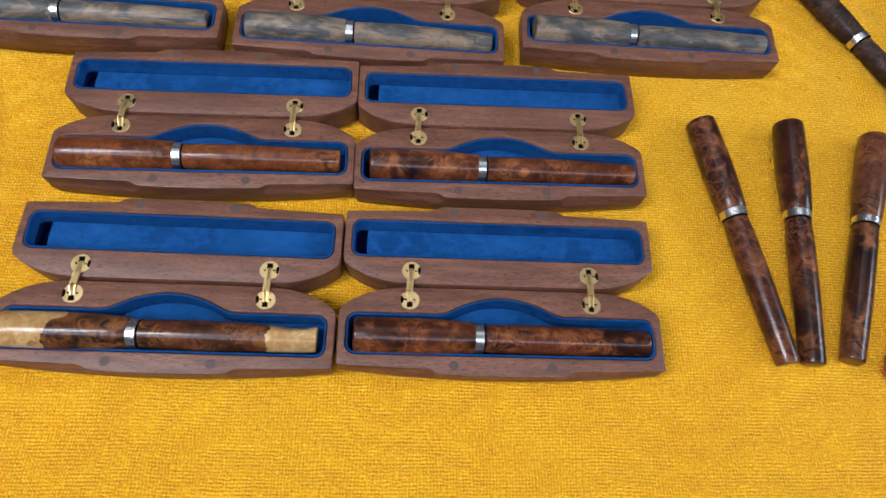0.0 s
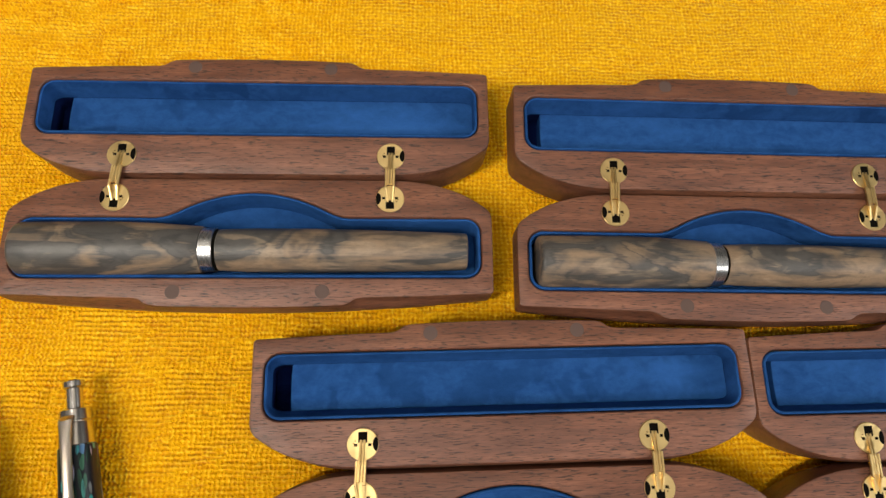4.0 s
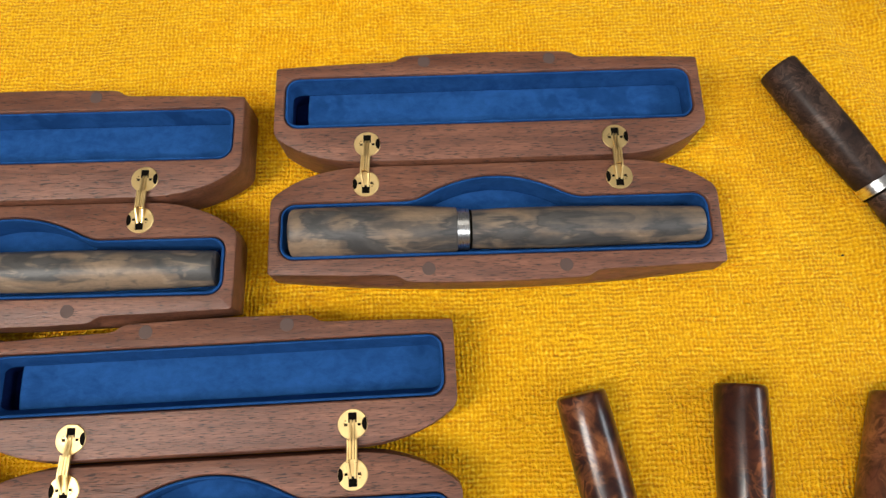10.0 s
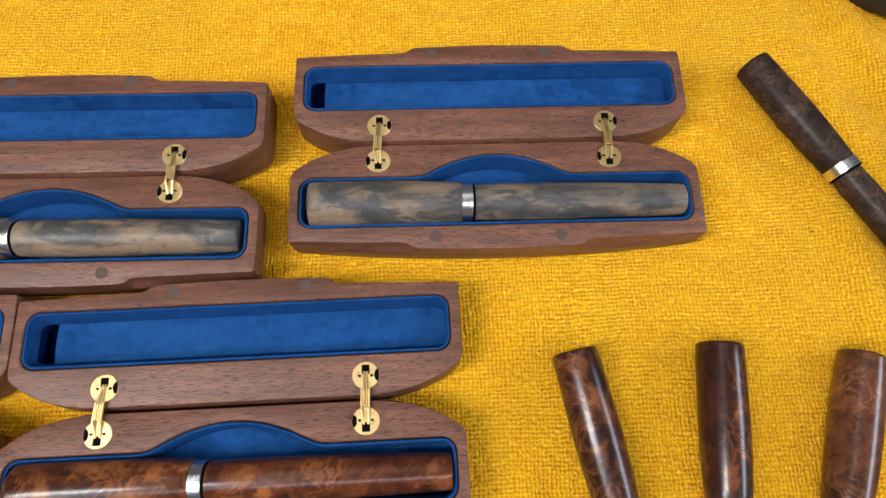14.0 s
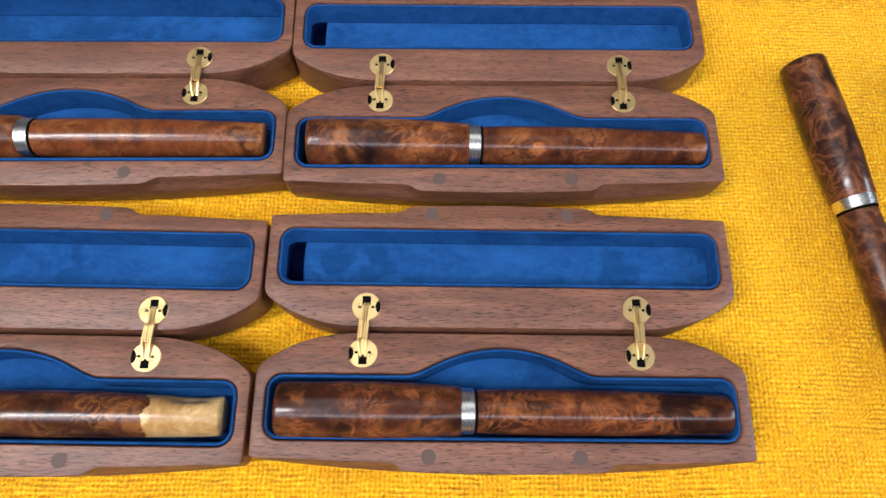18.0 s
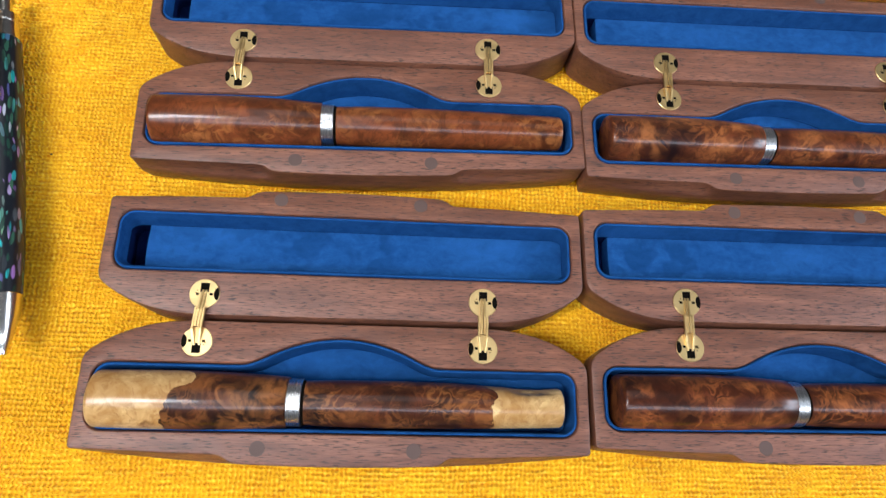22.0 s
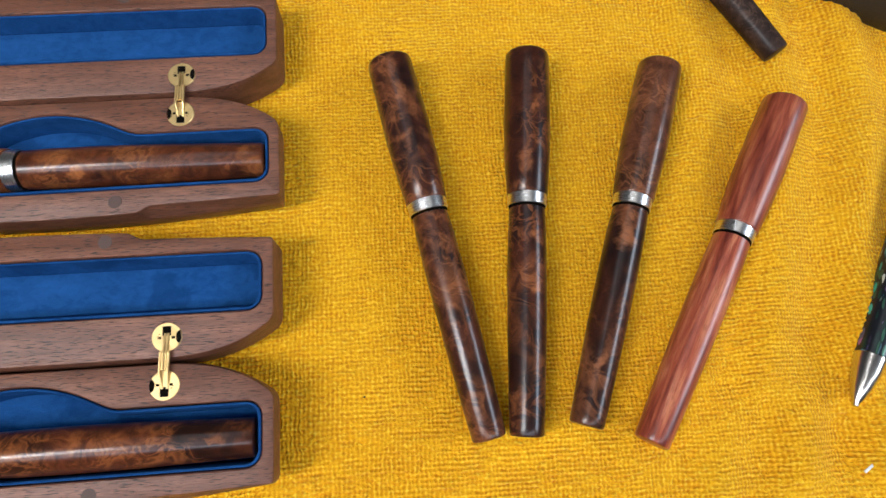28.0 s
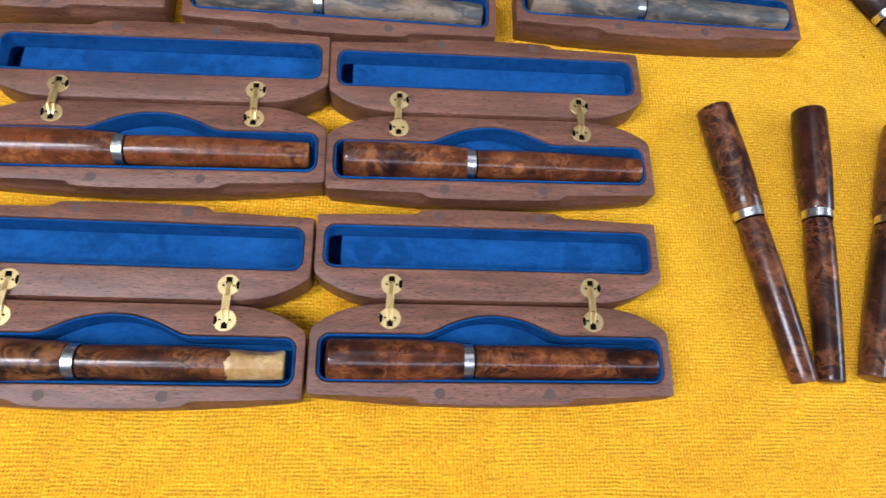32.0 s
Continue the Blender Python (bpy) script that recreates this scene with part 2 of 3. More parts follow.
    col = n.mix(n.math("MULTIPLY", n.ramp(fine, (0.36, 1.0), (0.46, 0.0)), 0.65), col, black)
    col = n.mix(n.math("MULTIPLY", n.ramp(fine, (0.58, 0.0), (0.68, 1.0)), 0.55), col, (0.35, 0.255, 0.17))
    jag = n.add("ShaderNodeMapping", Vector=n.warp(n.warp(own, 90, 0.0060), 300, 0.0024))
    jag.inputs["Location"].default_value = (-0.0042, -0.0042, -0.0042)
    feathered = n.add("ShaderNodeCombineXYZ", X=n.math("MULTIPLY", feather, 0.03))
    plus = n.add("ShaderNodeVectorMath")
    n.t.links.new(jag.outputs[0], plus.inputs[0])
    n.t.links.new(feathered.outputs[0], plus.inputs[1])
    col = n.spots(col, plus.outputs[0], (black, tan, grey), marks)
    rim = n.math("ABSOLUTE", n.math("SUBTRACT", blot, 0.45))
    col = n.mix(n.math("MULTIPLY", n.ramp(rim, (0.0, 1.0), (0.032, 0.0)), 0.75), col, black)
    col = n.mix(n.math("MULTIPLY", n.ramp(grain, (0.35, 1.0), (0.55, 0.0)), 0.25), col, (0.05, 0.045, 0.038))
    return n.done(col, 0.45, bump=grain, depth=0.00015, strength=0.3, spec=0.4)


def straight_grain(name, gain=1.0):
    n = Nodes(name)
    w = n.warp(n.coords((0.16, 1.6, 1.6)), 60, 0.006)
    g = n.noise(w, 190, 3, 0.6, 0.3)
    f = n.noise(n.coords((0.5, 7, 7)), 420, 2, 0.6)
    col = n.ramp(g, (0.32, (0.12, 0.018, 0.010)), (0.5, (0.30 * gain, 0.065 * gain, 0.03 * gain)), (0.66, (0.44 * gain, 0.14 * gain ** 1.4, 0.065 * gain ** 1.4)))
    col = n.mix(n.math("MULTIPLY", n.ramp(f, (0.34, 1.0), (0.5, 0.0)), 0.45), col, (0.11, 0.016, 0.01))
    return n.done(col, 0.32, bump=f, depth=0.0001, strength=0.2, coat=0.2)


def metal(name, colour, rough, brushed=0.0, dent=0.00005):
    n = Nodes(name)
    g = n.noise(n.coords((40, 1, 1) if 0 < brushed < 0.3 else (1, 1, 1)), 260, 2)
    r = n.math("ADD", n.math("MULTIPLY", g, 0.12), rough)
    return n.done(colour, r, 1.0, bump=g, depth=dent, strength=brushed)


def abalone(name, seed, size=1.0):
    n = Nodes(name)
    base = n.add("ShaderNodeMapping", Vector=n.add("ShaderNodeTexCoord").outputs["Object"])
    base.inputs["Location"].default_value = (seed, seed * 0.3, seed * 0.6)
    base.inputs["Scale"].default_value = (0.26 * size ** 0.5, 1.0, 1.0)
    w = n.warp(base.outputs[0], 150, 0.004)
    v = n.add("ShaderNodeTexVoronoi", Vector=w, Scale=680.0 * size)
    chip = n.ramp(v.outputs["Distance"], (0.44, 1.0), (0.56, 0.0))
    pick = n.add("ShaderNodeSeparateColor", Color=v.outputs["Color"])
    hue = n.ramp(pick.outputs[0], (0.0, (0.01, 0.02, 0.02)), (0.28, (0.03, 0.09, 0.06)), (0.44, (0.07, 0.20, 0.12)), (0.56, (0.14, 0.12, 0.36)), (0.68, (0.04, 0.55, 0.55)), (0.80, (0.16, 0.30, 0.18)), (0.90, (0.40, 0.16, 0.60)), (1.0, (0.65, 0.80, 0.72)))
    show = n.math("MULTIPLY", chip, n.ramp(pick.outputs[1], (0.22, 0.0), (0.34, 1.0)))
    streak = n.noise(n.coords((0.3, 3, 3)), 260, 2, 0.6)
    show = n.math("MULTIPLY", show, n.ramp(streak, (0.36, 0.35), (0.56, 1.0)))
    col = n.mix(show, (0.008, 0.010, 0.014), hue)
    return n.done(col, 0.32, n.math("MULTIPLY", show, 0.5), coat=0.35, spec=0.3)


def plain(name, colour, rough=0.6, metal_=0.0, mottle=0.12, scale=30.0, spec=0.5):
    n = Nodes(name)
    g = n.noise(n.coords(), scale, 4)
    col = n.mix(n.math("MULTIPLY", g, mottle * 2), colour, tuple(v * 0.6 for v in colour))
    return n.done(col, rough, metal_, bump=g, depth=0.0002, strength=0.15, spec=spec)


def terry(name):
    n = Nodes(name)
    c = n.coords()
    bent = n.warp(n.warp(c, 16, 0.006), 230, 0.0016)

    def yarns(sx, sy, detail=1.0):
        m = n.add("ShaderNodeMapping", Vector=bent)
        m.inputs["Scale"].default_value = (sx, sy, 1.0)
        return n.math("SUBTRACT", n.noise(m.outputs[0], 1.0, detail, 0.5), 0.5)

    lie = n.noise(n.warp(c, 20, 0.02), 26, 3, 0.6)
    fold = n.noise(n.coords((1, 1.4, 1)), 75, 3, 0.6)
    xyz = n.add("ShaderNodeSeparateXYZ", Vector=bent)
    ribs = n.math("COSINE", n.math("MULTIPLY", xyz.outputs[1], 2 * math.pi * 570.0))
    posts = n.math("COSINE", n.math("MULTIPLY", xyz.outputs[0], 2 * math.pi * 590.0))
    basket = n.ramp(lie, (0.40, 0.70), (0.60, 0.40))
    height = n.math("ADD", n.math("MULTIPLY", ribs, n.ramp(lie, (0.40, 0.45), (0.58, 0.75))), n.math("MULTIPLY", posts, basket))
    height = n.math("ADD", height, n.math("MULTIPLY", yarns(560.0, 640.0, 2.0), 3.6))
    height = n.math("ADD", height, n.math("MULTIPLY", yarns(950.0, 950.0, 2.0), 3.8))
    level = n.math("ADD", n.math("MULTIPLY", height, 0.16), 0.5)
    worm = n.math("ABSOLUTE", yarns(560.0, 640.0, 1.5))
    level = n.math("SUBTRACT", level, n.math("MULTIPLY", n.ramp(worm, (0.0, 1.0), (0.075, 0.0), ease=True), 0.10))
    # Shade between the loops and light on their tops, painted into the colour.
    loop_shade = n.math("MULTIPLY", n.ramp(level, (0.24, 1.0), (0.50, 0.0)), n.ramp(fold, (0.34, 0.6), (0.60, 1.0)))
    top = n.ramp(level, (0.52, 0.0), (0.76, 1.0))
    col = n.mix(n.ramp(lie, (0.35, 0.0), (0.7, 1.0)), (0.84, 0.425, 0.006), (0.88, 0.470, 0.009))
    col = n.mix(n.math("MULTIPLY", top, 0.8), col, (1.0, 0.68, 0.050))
    col = n.mix(n.math("MULTIPLY", loop_shade, 0.92), col, (0.60, 0.190, 0.001))
    return n.done(col, 0.95, bump=n.math("MULTIPLY", level, 2.6), depth=0.0008, strength=0.82, spec=0.04, sheen=0.05)


WALNUT = walnut("walnut", (0.265, 0.105, 0.057), (0.102, 0.036, 0.019), (0.014, 0.005, 0.003))
EBONY = walnut("black_stained_wood", (0.030, 0.031, 0.036), (0.018, 0.018, 0.021), (0.01, 0.009, 0.009))
SUEDE = suede("blue_suede", (0.0090, 0.045, 0.152), (0.019, 0.082, 0.248))
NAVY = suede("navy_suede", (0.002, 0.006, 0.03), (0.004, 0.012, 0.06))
BRASS = metal("brass", (0.76, 0.55, 0.245), 0.36, 0.7, 0.0004)
BRONZE = metal("dull_bronze", (0.30, 0.17, 0.06), 0.4)
STEEL = metal("brushed_steel", (0.80, 0.79, 0.77), 0.22, 0.2)
CHROME = metal("chrome", (0.66, 0.62, 0.57), 0.16)
NICKEL = metal("satin_nickel", (0.50, 0.44, 0.37), 0.24)
MAGNET = plain("magnet_grey", (0.105, 0.066, 0.054), 0.6, 0.0, spec=0.25)
SHADE_BLACK = plain("shade_black", (0.004, 0.003, 0.002), 0.9, spec=0.05)
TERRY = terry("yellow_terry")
PADAUK = straight_grain("red_wood")
PADAUK_PALE = straight_grain("pale_red_wood", 1.22)


# ---- mesh helpers ----
def part(name, bm, material, parent=None, label="", sharp=32):
    me = bpy.data.meshes.new(name)
    bmesh.ops.recalc_face_normals(bm, faces=bm.faces)
    for f in bm.faces:
        f.smooth = True
    bm.to_mesh(me)
    bm.free()
    me.set_sharp_from_angle(angle=radians(sharp))
    me.materials.append(material)
    ob = new(name, me)
    if parent is not None:
        ob.parent = parent
    return tagged(ob, label)


def inset(loop, d):
    """The loop moved inwards by d (a number, or one for each point); the loop runs counter-clockwise."""
    p = np.array(loop)
    a, b = np.roll(p, 1, 0), np.roll(p, -1, 0)
    e1, e2 = p - a, b - p
    n1 = np.stack([-e1[:, 1], e1[:, 0]], 1) / np.maximum(np.linalg.norm(e1, axis=1), 1e-9)[:, None]
    n2 = np.stack([-e2[:, 1], e2[:, 0]], 1) / np.maximum(np.linalg.norm(e2, axis=1), 1e-9)[:, None]
    n = n1 + n2
    n /= np.maximum(np.linalg.norm(n, axis=1), 1e-9)[:, None]
    k = 1 / np.clip((n * n1).sum(1), 0.6, 1)
    return p + n * (np.broadcast_to(d, len(p)) * k)[:, None]


def ring(bm, loop, z):
    return [bm.verts.new((x, y, z)) for x, y in loop]


def bridge(bm, a, b):
    for i in range(len(a)):
        j = (i + 1) % len(a)
        bm.faces.new((a[i], a[j], b[j], b[i]))


def fill(bm, *loops):
    edges = []
    for l in loops:
        for i in range(len(l)):
            e = bm.edges.get((l[i], l[(i + 1) % len(l)])) or bm.edges.new((l[i], l[(i + 1) % len(l)]))
            edges.append(e)
    bmesh.ops.triangle_fill(bm, use_beauty=True, use_dissolve=False, edges=edges)


def turned(profile, seg=40):
    """A body of revolution about x from (x, r) pairs, closed at both ends."""
    bm = bmesh.new()
    rings = []
    for x, r in profile:
        rings.append([bm.verts.new((x, r * math.cos(2 * math.pi * i / seg), r * math.sin(2 * math.pi * i / seg))) for i in range(seg)])
    for a, b in zip(rings, rings[1:]):
        bridge(bm, a, b)
    bm.faces.new(rings[0][::-1])
    bm.faces.new(rings[-1])
    return bm


def block(x0, x1, y0, y1, z0, z1, bevel=0.0):
    bm = bmesh.new()
    bmesh.ops.create_cube(bm, size=1)
    for v in bm.verts:
        v.co = Vector(((x0 + x1) / 2 + v.co.x * (x1 - x0), (y0 + y1) / 2 + v.co.y * (y1 - y0), (z0 + z1) / 2 + v.co.z * (z1 - z0)))
    if bevel:
        bmesh.ops.bevel(bm, geom=bm.edges[:], offset=bevel, segments=2, affect="EDGES", profile=0.5)
    return bm


def disc(cx, cy, r, z0, z1, seg=28, chamfer=0.0002):
    bm = bmesh.new()
    circle = [(cx + r * math.cos(2 * math.pi * i / seg), cy + r * math.sin(2 * math.pi * i / seg)) for i in range(seg)]
    a, b = ring(bm, circle, z0), ring(bm, circle, z1 - chamfer)
    c = ring(bm, inset(circle, chamfer), z1)
    bridge(bm, a, b)
    bridge(bm, b, c)
    bm.faces.new(c)
    return bm


# ---- setting ----
def shell(name, x0, x1, y0, y1, z0, z1, material, label):
    return tagged(part(name, block(x0, x1, y0, y1, z0, z1), material), label, name.split("_")[0], kind="structure")


WALL = plain("wall_paint", (0.16, 0.155, 0.15), 0.8)
shell("floor", -3, 3, -3, 3, -0.9, -0.8, plain("floor_grey", (0.25, 0.23, 0.21), 0.6), "grey floor under the table")
shell("ceiling", -3, 3, -3, 3, 2.4, 2.5, plain("ceiling_grey", (0.16, 0.16, 0.16), 0.9), "plain grey ceiling")
shell("wall_north", -3, 3, 2.9, 3, -0.8, 2.4, WALL, "plain grey wall")
shell("wall_south", -3, 3, -3, -2.9, -0.8, 2.4, WALL, "plain grey wall")
shell("wall_east", 2.9, 3, -2.9, 2.9, -0.8, 2.4, WALL, "plain grey wall")
shell("wall_west", -3, -2.9, -2.9, 2.9, -0.8, 2.4, WALL, "plain grey wall")
TABLE = walnut("dark_table_wood", (0.06, 0.035, 0.022), (0.03, 0.016, 0.01), (0.01, 0.006, 0.004))
table = tagged(new("table"), "dark brown wooden table under a yellow towel", "table")
part("tabletop", block(-0.75, 0.9, -0.25, 0.78, -0.045, -0.012, 0.003), TABLE, table)
for lx in (-0.68, 0.83):
    for ly in (-0.18, 0.71):
        part("leg", block(lx - 0.03, lx + 0.03, ly - 0.03, ly + 0.03, -0.8, -0.045, 0.003), TABLE, table)


# ---- towel: one sheet with real pile relief ----
def lattice(x, y, seed):
    """Smooth random values on a unit grid, 0 to 1."""
    rng = np.random.RandomState(seed)
    tab = rng.rand(256, 256)
    xi, yi = np.floor(x).astype(int), np.floor(y).astype(int)
    fx, fy = x - xi, y - yi
    fx, fy = fx * fx * (3 - 2 * fx), fy * fy * (3 - 2 * fy)
    g = lambda a, b: tab[a % 256, b % 256]
    return (g(xi, yi) * (1 - fx) + g(xi + 1, yi) * fx) * (1 - fy) + (g(xi, yi + 1) * (1 - fx) + g(xi + 1, yi + 1) * fx) * fy


def towel_base(x, y):
    """Broad lie of the towel, without its pile."""
    bell = lambda cx, cy, sx, sy: np.exp(-((x - cx) / sx) ** 2 - ((y - cy) / sy) ** 2)
    h = 0.0040 * bell(-0.30, 0.19, 0.05, 0.10) + 0.0032 * bell(0.365, 0.275, 0.055, 0.05) + 0.0018 * bell(-0.03, 0.22, 0.22, 0.16) + 0.0018 * bell(0.26, 0.17, 0.10, 0.12) + 0.0026 * bell(0.15, 0.265, 0.10, 0.05) + 0.0020 * bell(0.20, 0.22, 0.05, 0.045)
    right = 1 / (1 + np.exp(-(x - 0.315) / 0.018))
    h = h + right * 0.0072 * (0.5 + 0.5 * np.sin((x - 0.30 + 0.10 * (y - 0.15) + 0.02 * np.sin(y * 19)) * 2 * np.pi / 0.036))
    h = h + 0.0030 * (lattice(x / 0.045 + 7, y / 0.06 + 3, 5) - 0.5) * (1 / (1 + np.exp(-(x - 0.29) / 0.02)) + 0.12)
    corner = 1 / (1 + np.exp(-(x - 0.26 - 0.8 * y) / 0.03))
    h = h + 0.0056 * corner * (0.5 + 0.5 * np.sin((x - 0.75 * y + 0.01 * np.sin(x * 40)) * 2 * np.pi / 0.04))
    return h - 0.0004


def towel():
    xs = np.concatenate([np.arange(-0.62, -0.37, 0.01), np.arange(-0.37, 0.45, 0.0009), np.arange(0.45, 0.70, 0.01)])
    ys = np.concatenate([np.arange(-0.15, -0.005, 0.01), np.arange(-0.005, 0.45, 0.00046), np.arange(0.45, 0.66, 0.01)])
    x, y = np.meshgrid(xs, ys)
    px = x + 0.0012 * (lattice(x / 0.003, y / 0.003, 11) - 0.5)
    row = y + 0.0011 * (lattice(x / 0.006, y / 0.004, 12) - 0.5) + 0.008 * lattice(x / 0.08, y / 0.08, 13)
    loops = lattice(px / 0.0026, row / 0.0012, 14) + 0.5 * lattice(px / 0.0014, row / 0.0010, 17)
    rows = (0.5 + 0.5 * np.cos(row * 2 * np.pi / 0.0019)) ** 2 * (0.35 + lattice(px / 0.0032, row / 0.0019 + 0.5, 18))
    clump = lattice(x / 0.012, y / 0.009, 15)
    front = 1 / (1 + np.exp((x + 1.2 * (y - 0.05) - 0.20) / 0.05))
    where = np.clip(lattice(x / 0.05, y / 0.05, 16) * 1.2 - 0.25 + 0.6 * front, 0, 1)
    z = towel_base(x, y) + 0.0010 * (loops - 0.75) - 0.0014 * where * (rows - 0.3) + 0.0005 * (clump - 0.5)
    n, m = x.shape
    co = np.stack([x, y, z], -1).reshape(-1, 3).astype(np.float32)
    i = (np.arange(n - 1)[:, None] * m + np.arange(m - 1)[None]).ravel()
    quads = np.stack([i, i + 1, i + m + 1, i + m], 1).astype(np.int32)
    me = bpy.data.meshes.new("towel")
    me.vertices.add(len(co))
    me.vertices.foreach_set("co", co.ravel())
    me.loops.add(quads.size)
    me.loops.foreach_set("vertex_index", quads.ravel())
    me.polygons.add(len(quads))
    me.polygons.foreach_set("loop_start", np.arange(0, quads.size, 4, dtype=np.int32))
    me.polygons.foreach_set("use_smooth", np.ones(len(quads), bool))
    me.update(calc_edges=True)
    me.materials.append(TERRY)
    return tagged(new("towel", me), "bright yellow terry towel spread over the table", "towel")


towel()

# ---- pen boxes ----
H = 0.0216
MM = 0.001


def bezier(p0, p1, p2, n):
    return [((1 - t) ** 2 * p0[0] + 2 * t * (1 - t) * p1[0] + t * t * p2[0], (1 - t) ** 2 * p0[1] + 2 * t * (1 - t) * p1[1] + t * t * p2[1]) for t in (i / n for i in range(1, n + 1))]


def lid_outline():
    """Plan of the lid, counter-clockwise, in metres: y runs from the hinges to the thumb tab."""
    r = [(0, 0), (17, 0), (34, 0), (50, 0.0)]
    r += bezier((50, 0), (70, 0.6), (82.2, 10.4), 9)
    r += bezier((82.2, 10.4), (84.2, 12.0), (84.3, 15.0), 4)
    r += [(84.3, 27), (84.2, 40.6)]
    r += bezier((84.2, 40.6), (84.2, 42.0), (82.8, 42.1), 3)
    r += [(70, 42.6), (54, 43.2), (40, 43.5)]
    r += bezier((40, 43.5), (37.0, 43.5), (35.6, 44.5), 4)
    r += bezier((35.6, 44.5), (33.8, 46.1), (31, 46.25), 4)
    r += [(20, 46.6), (10, 46.8), (0, 46.9)]
    left = [(-x, y) for x, y in r[::-1] if x > 0]
    return [(x * 1.011 * MM, y * MM) for x, y in r + left]


def cavity(x1, y0, y1, r, bump=0.0):
    pts = []
    for cx, cy, a0 in ((x1 - r, y0 + r, -90), (x1 - r, y1 - r, 0), (-x1 + r, y1 - r, 90), (-x1 + r, y0 + r, 180)):
        corner = [(cx + r * math.cos(radians(a0 + k * 15)), cy + r * math.sin(radians(a0 + k * 15))) for k in range(7)]
        if a0 == 90 and bump:
            def rise(x):
                x = abs(x)
                if x < 25.5:
                    return bump - x * x / 97.2
                t = min((x - 25.5) / 8.5, 1)
                h0, s0 = bump - 25.5 ** 2 / 97.2, -2 * 25.5 / 97.2 * 8.5
                return h0 * (2 * t ** 3 - 3 * t ** 2 + 1) + s0 * (t ** 3 - 2 * t ** 2 + t)
            pts += [(x, y1 + rise(x)) for x in np.linspace(34, -34, 35)]
        pts += corner
    return [(x * MM, y * MM) for x, y in pts]


def grip_bow(loop, y_mid):
    """The outline with its thumb recess filled out to one smooth bow on the front side."""
    out = []
    for x, y in loop:
        u = abs(x) / 0.0852
        bow = (-44.4 - 4.7 * (1 - u * u)) * MM
        out.append((x, min(y, bow)) if y < y_mid and u < 0.985 else (x, y))
    return out


def meeting(loop, side):
    """The loop with its hinge side (towards side * y) moved out, where lid and base all but meet below the rim."""
    return [(x, y + side * 0.0008 * max(0.0, 1 - abs(y if side < 0 else y + 0.002) / 0.004)) for x, y in loop]


def box_body(outer, lower, cave, z_floor, scoop):
    bm = bmesh.new()
    taper = 0.0014 if scoop else 0.0
    r0 = ring(bm, inset(lower, 0.0014 + taper), 0.0016)
    rings = [r0, ring(bm, inset(lower, taper), 0.0034), ring(bm, lower, 0.0110)]
    if not scoop:
        rings.append(ring(bm, lower, H - 0.0034))
    if scoop:
        o, l = np.array(outer), np.array(lower)
        rings.append(ring(bm, l, H - 0.0068))
        for k, z in ((0.22, 0.0060), (0.48, 0.0046), (0.74, 0.0029), (0.93, 0.0014)):
            rings.append(ring(bm, l + (o - l) * k, H - z))
    rings.append(ring(bm, outer, H - 0.0006))
    rings.append(ring(bm, inset(outer, 0.0002), H - 0.0002))
    top = ring(bm, inset(outer, 0.0006), H)
    rings.append(top)
    for a, b in zip(rings, rings[1:]):
        bridge(bm, a, b)
    lip = [ring(bm, inset(cave, -0.0006), H), ring(bm, inset(cave, -0.0003), H - 0.0002), ring(bm, inset(cave, -0.0001), H - 0.0006)]
    fill(bm, top, lip[0])
    c1 = ring(bm, cave, z_floor - 0.001)
    for a, b in zip(lip, lip[1:] + [c1]):
        bridge(bm, a, b)
    fill(bm, c1)
    fill(bm, r0)
    return bm


def lean(cave, d):
    """The recess's outline at d inside its edge; the short end walls stay upright."""
    steep, sloped = inset(cave, min(d, 0.0014)), inset(cave, d)
    return [(p[0] if abs(p[0]) > 0.0735 else q[0], q[1]) for p, q in zip(steep, sloped)]


def lining(cave, z_floor, draft):
    """Suede pressed into a recess: a rolled rim and long walls that lean in by draft, down to the floor pad."""
    bm = bmesh.new()
    rings = [ring(bm, inset(cave, 0.0003), H - 0.003)]
    for d, z in ((0.0003, H - 0.0008), (0.0004, H - 0.0004), (0.0008, H - 0.0001), (0.0012, H - 0.0004), (0.0014, H - 0.0016)):
        rings.append(ring(bm, inset(cave, d), z))
    for d, z in ((0.0014 + draft * 0.85, z_floor + 0.0018), (0.0014 + draft, z_floor)):
        rings.append(ring(bm, lean(cave, d), z))
    for a, b in zip(rings, rings[1:]):
        bridge(bm, a, b)
    return bm


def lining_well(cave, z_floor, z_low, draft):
    """The deep bottom of a recess, seen only beyond the end of the floor pad; its dark colour stands in for shade."""
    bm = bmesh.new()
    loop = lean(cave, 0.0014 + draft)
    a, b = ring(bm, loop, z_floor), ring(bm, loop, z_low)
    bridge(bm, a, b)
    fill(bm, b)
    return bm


def floor_pad(cave, z_floor, z_low, draft, x1):
    """The suede-covered board on the floor of a recess, short of one end, with soft edges."""
    bm = bmesh.new()
    loop = [tuple(p) for p in inset(cave, 0.0011 + draft)]
    y0, y1 = min(p[1] for p in loop), max(p[1] for p in loop if abs(p[0]) > 0.04)
    bow = [p for p in loop if abs(p[0]) < 0.034 and p[1] > y0 + 0.01]
    ends = [(x1 + 0.0003 * math.sin(math.pi * k / 8), y0 + (y1 - y0) * k / 8) for k in range(9)]
    loop = [(0.0800, y) for x, y in ends] + bow + [(-x, y) for x, y in ends[::-1]]
    low, up, top = ring(bm, loop, z_low + 0.0001), ring(bm, loop, z_floor - 0.0003), ring(bm, inset(loop, 0.0008), z_floor)
    bridge(bm, low, up)
    bridge(bm, up, top)
    fill(bm, top)
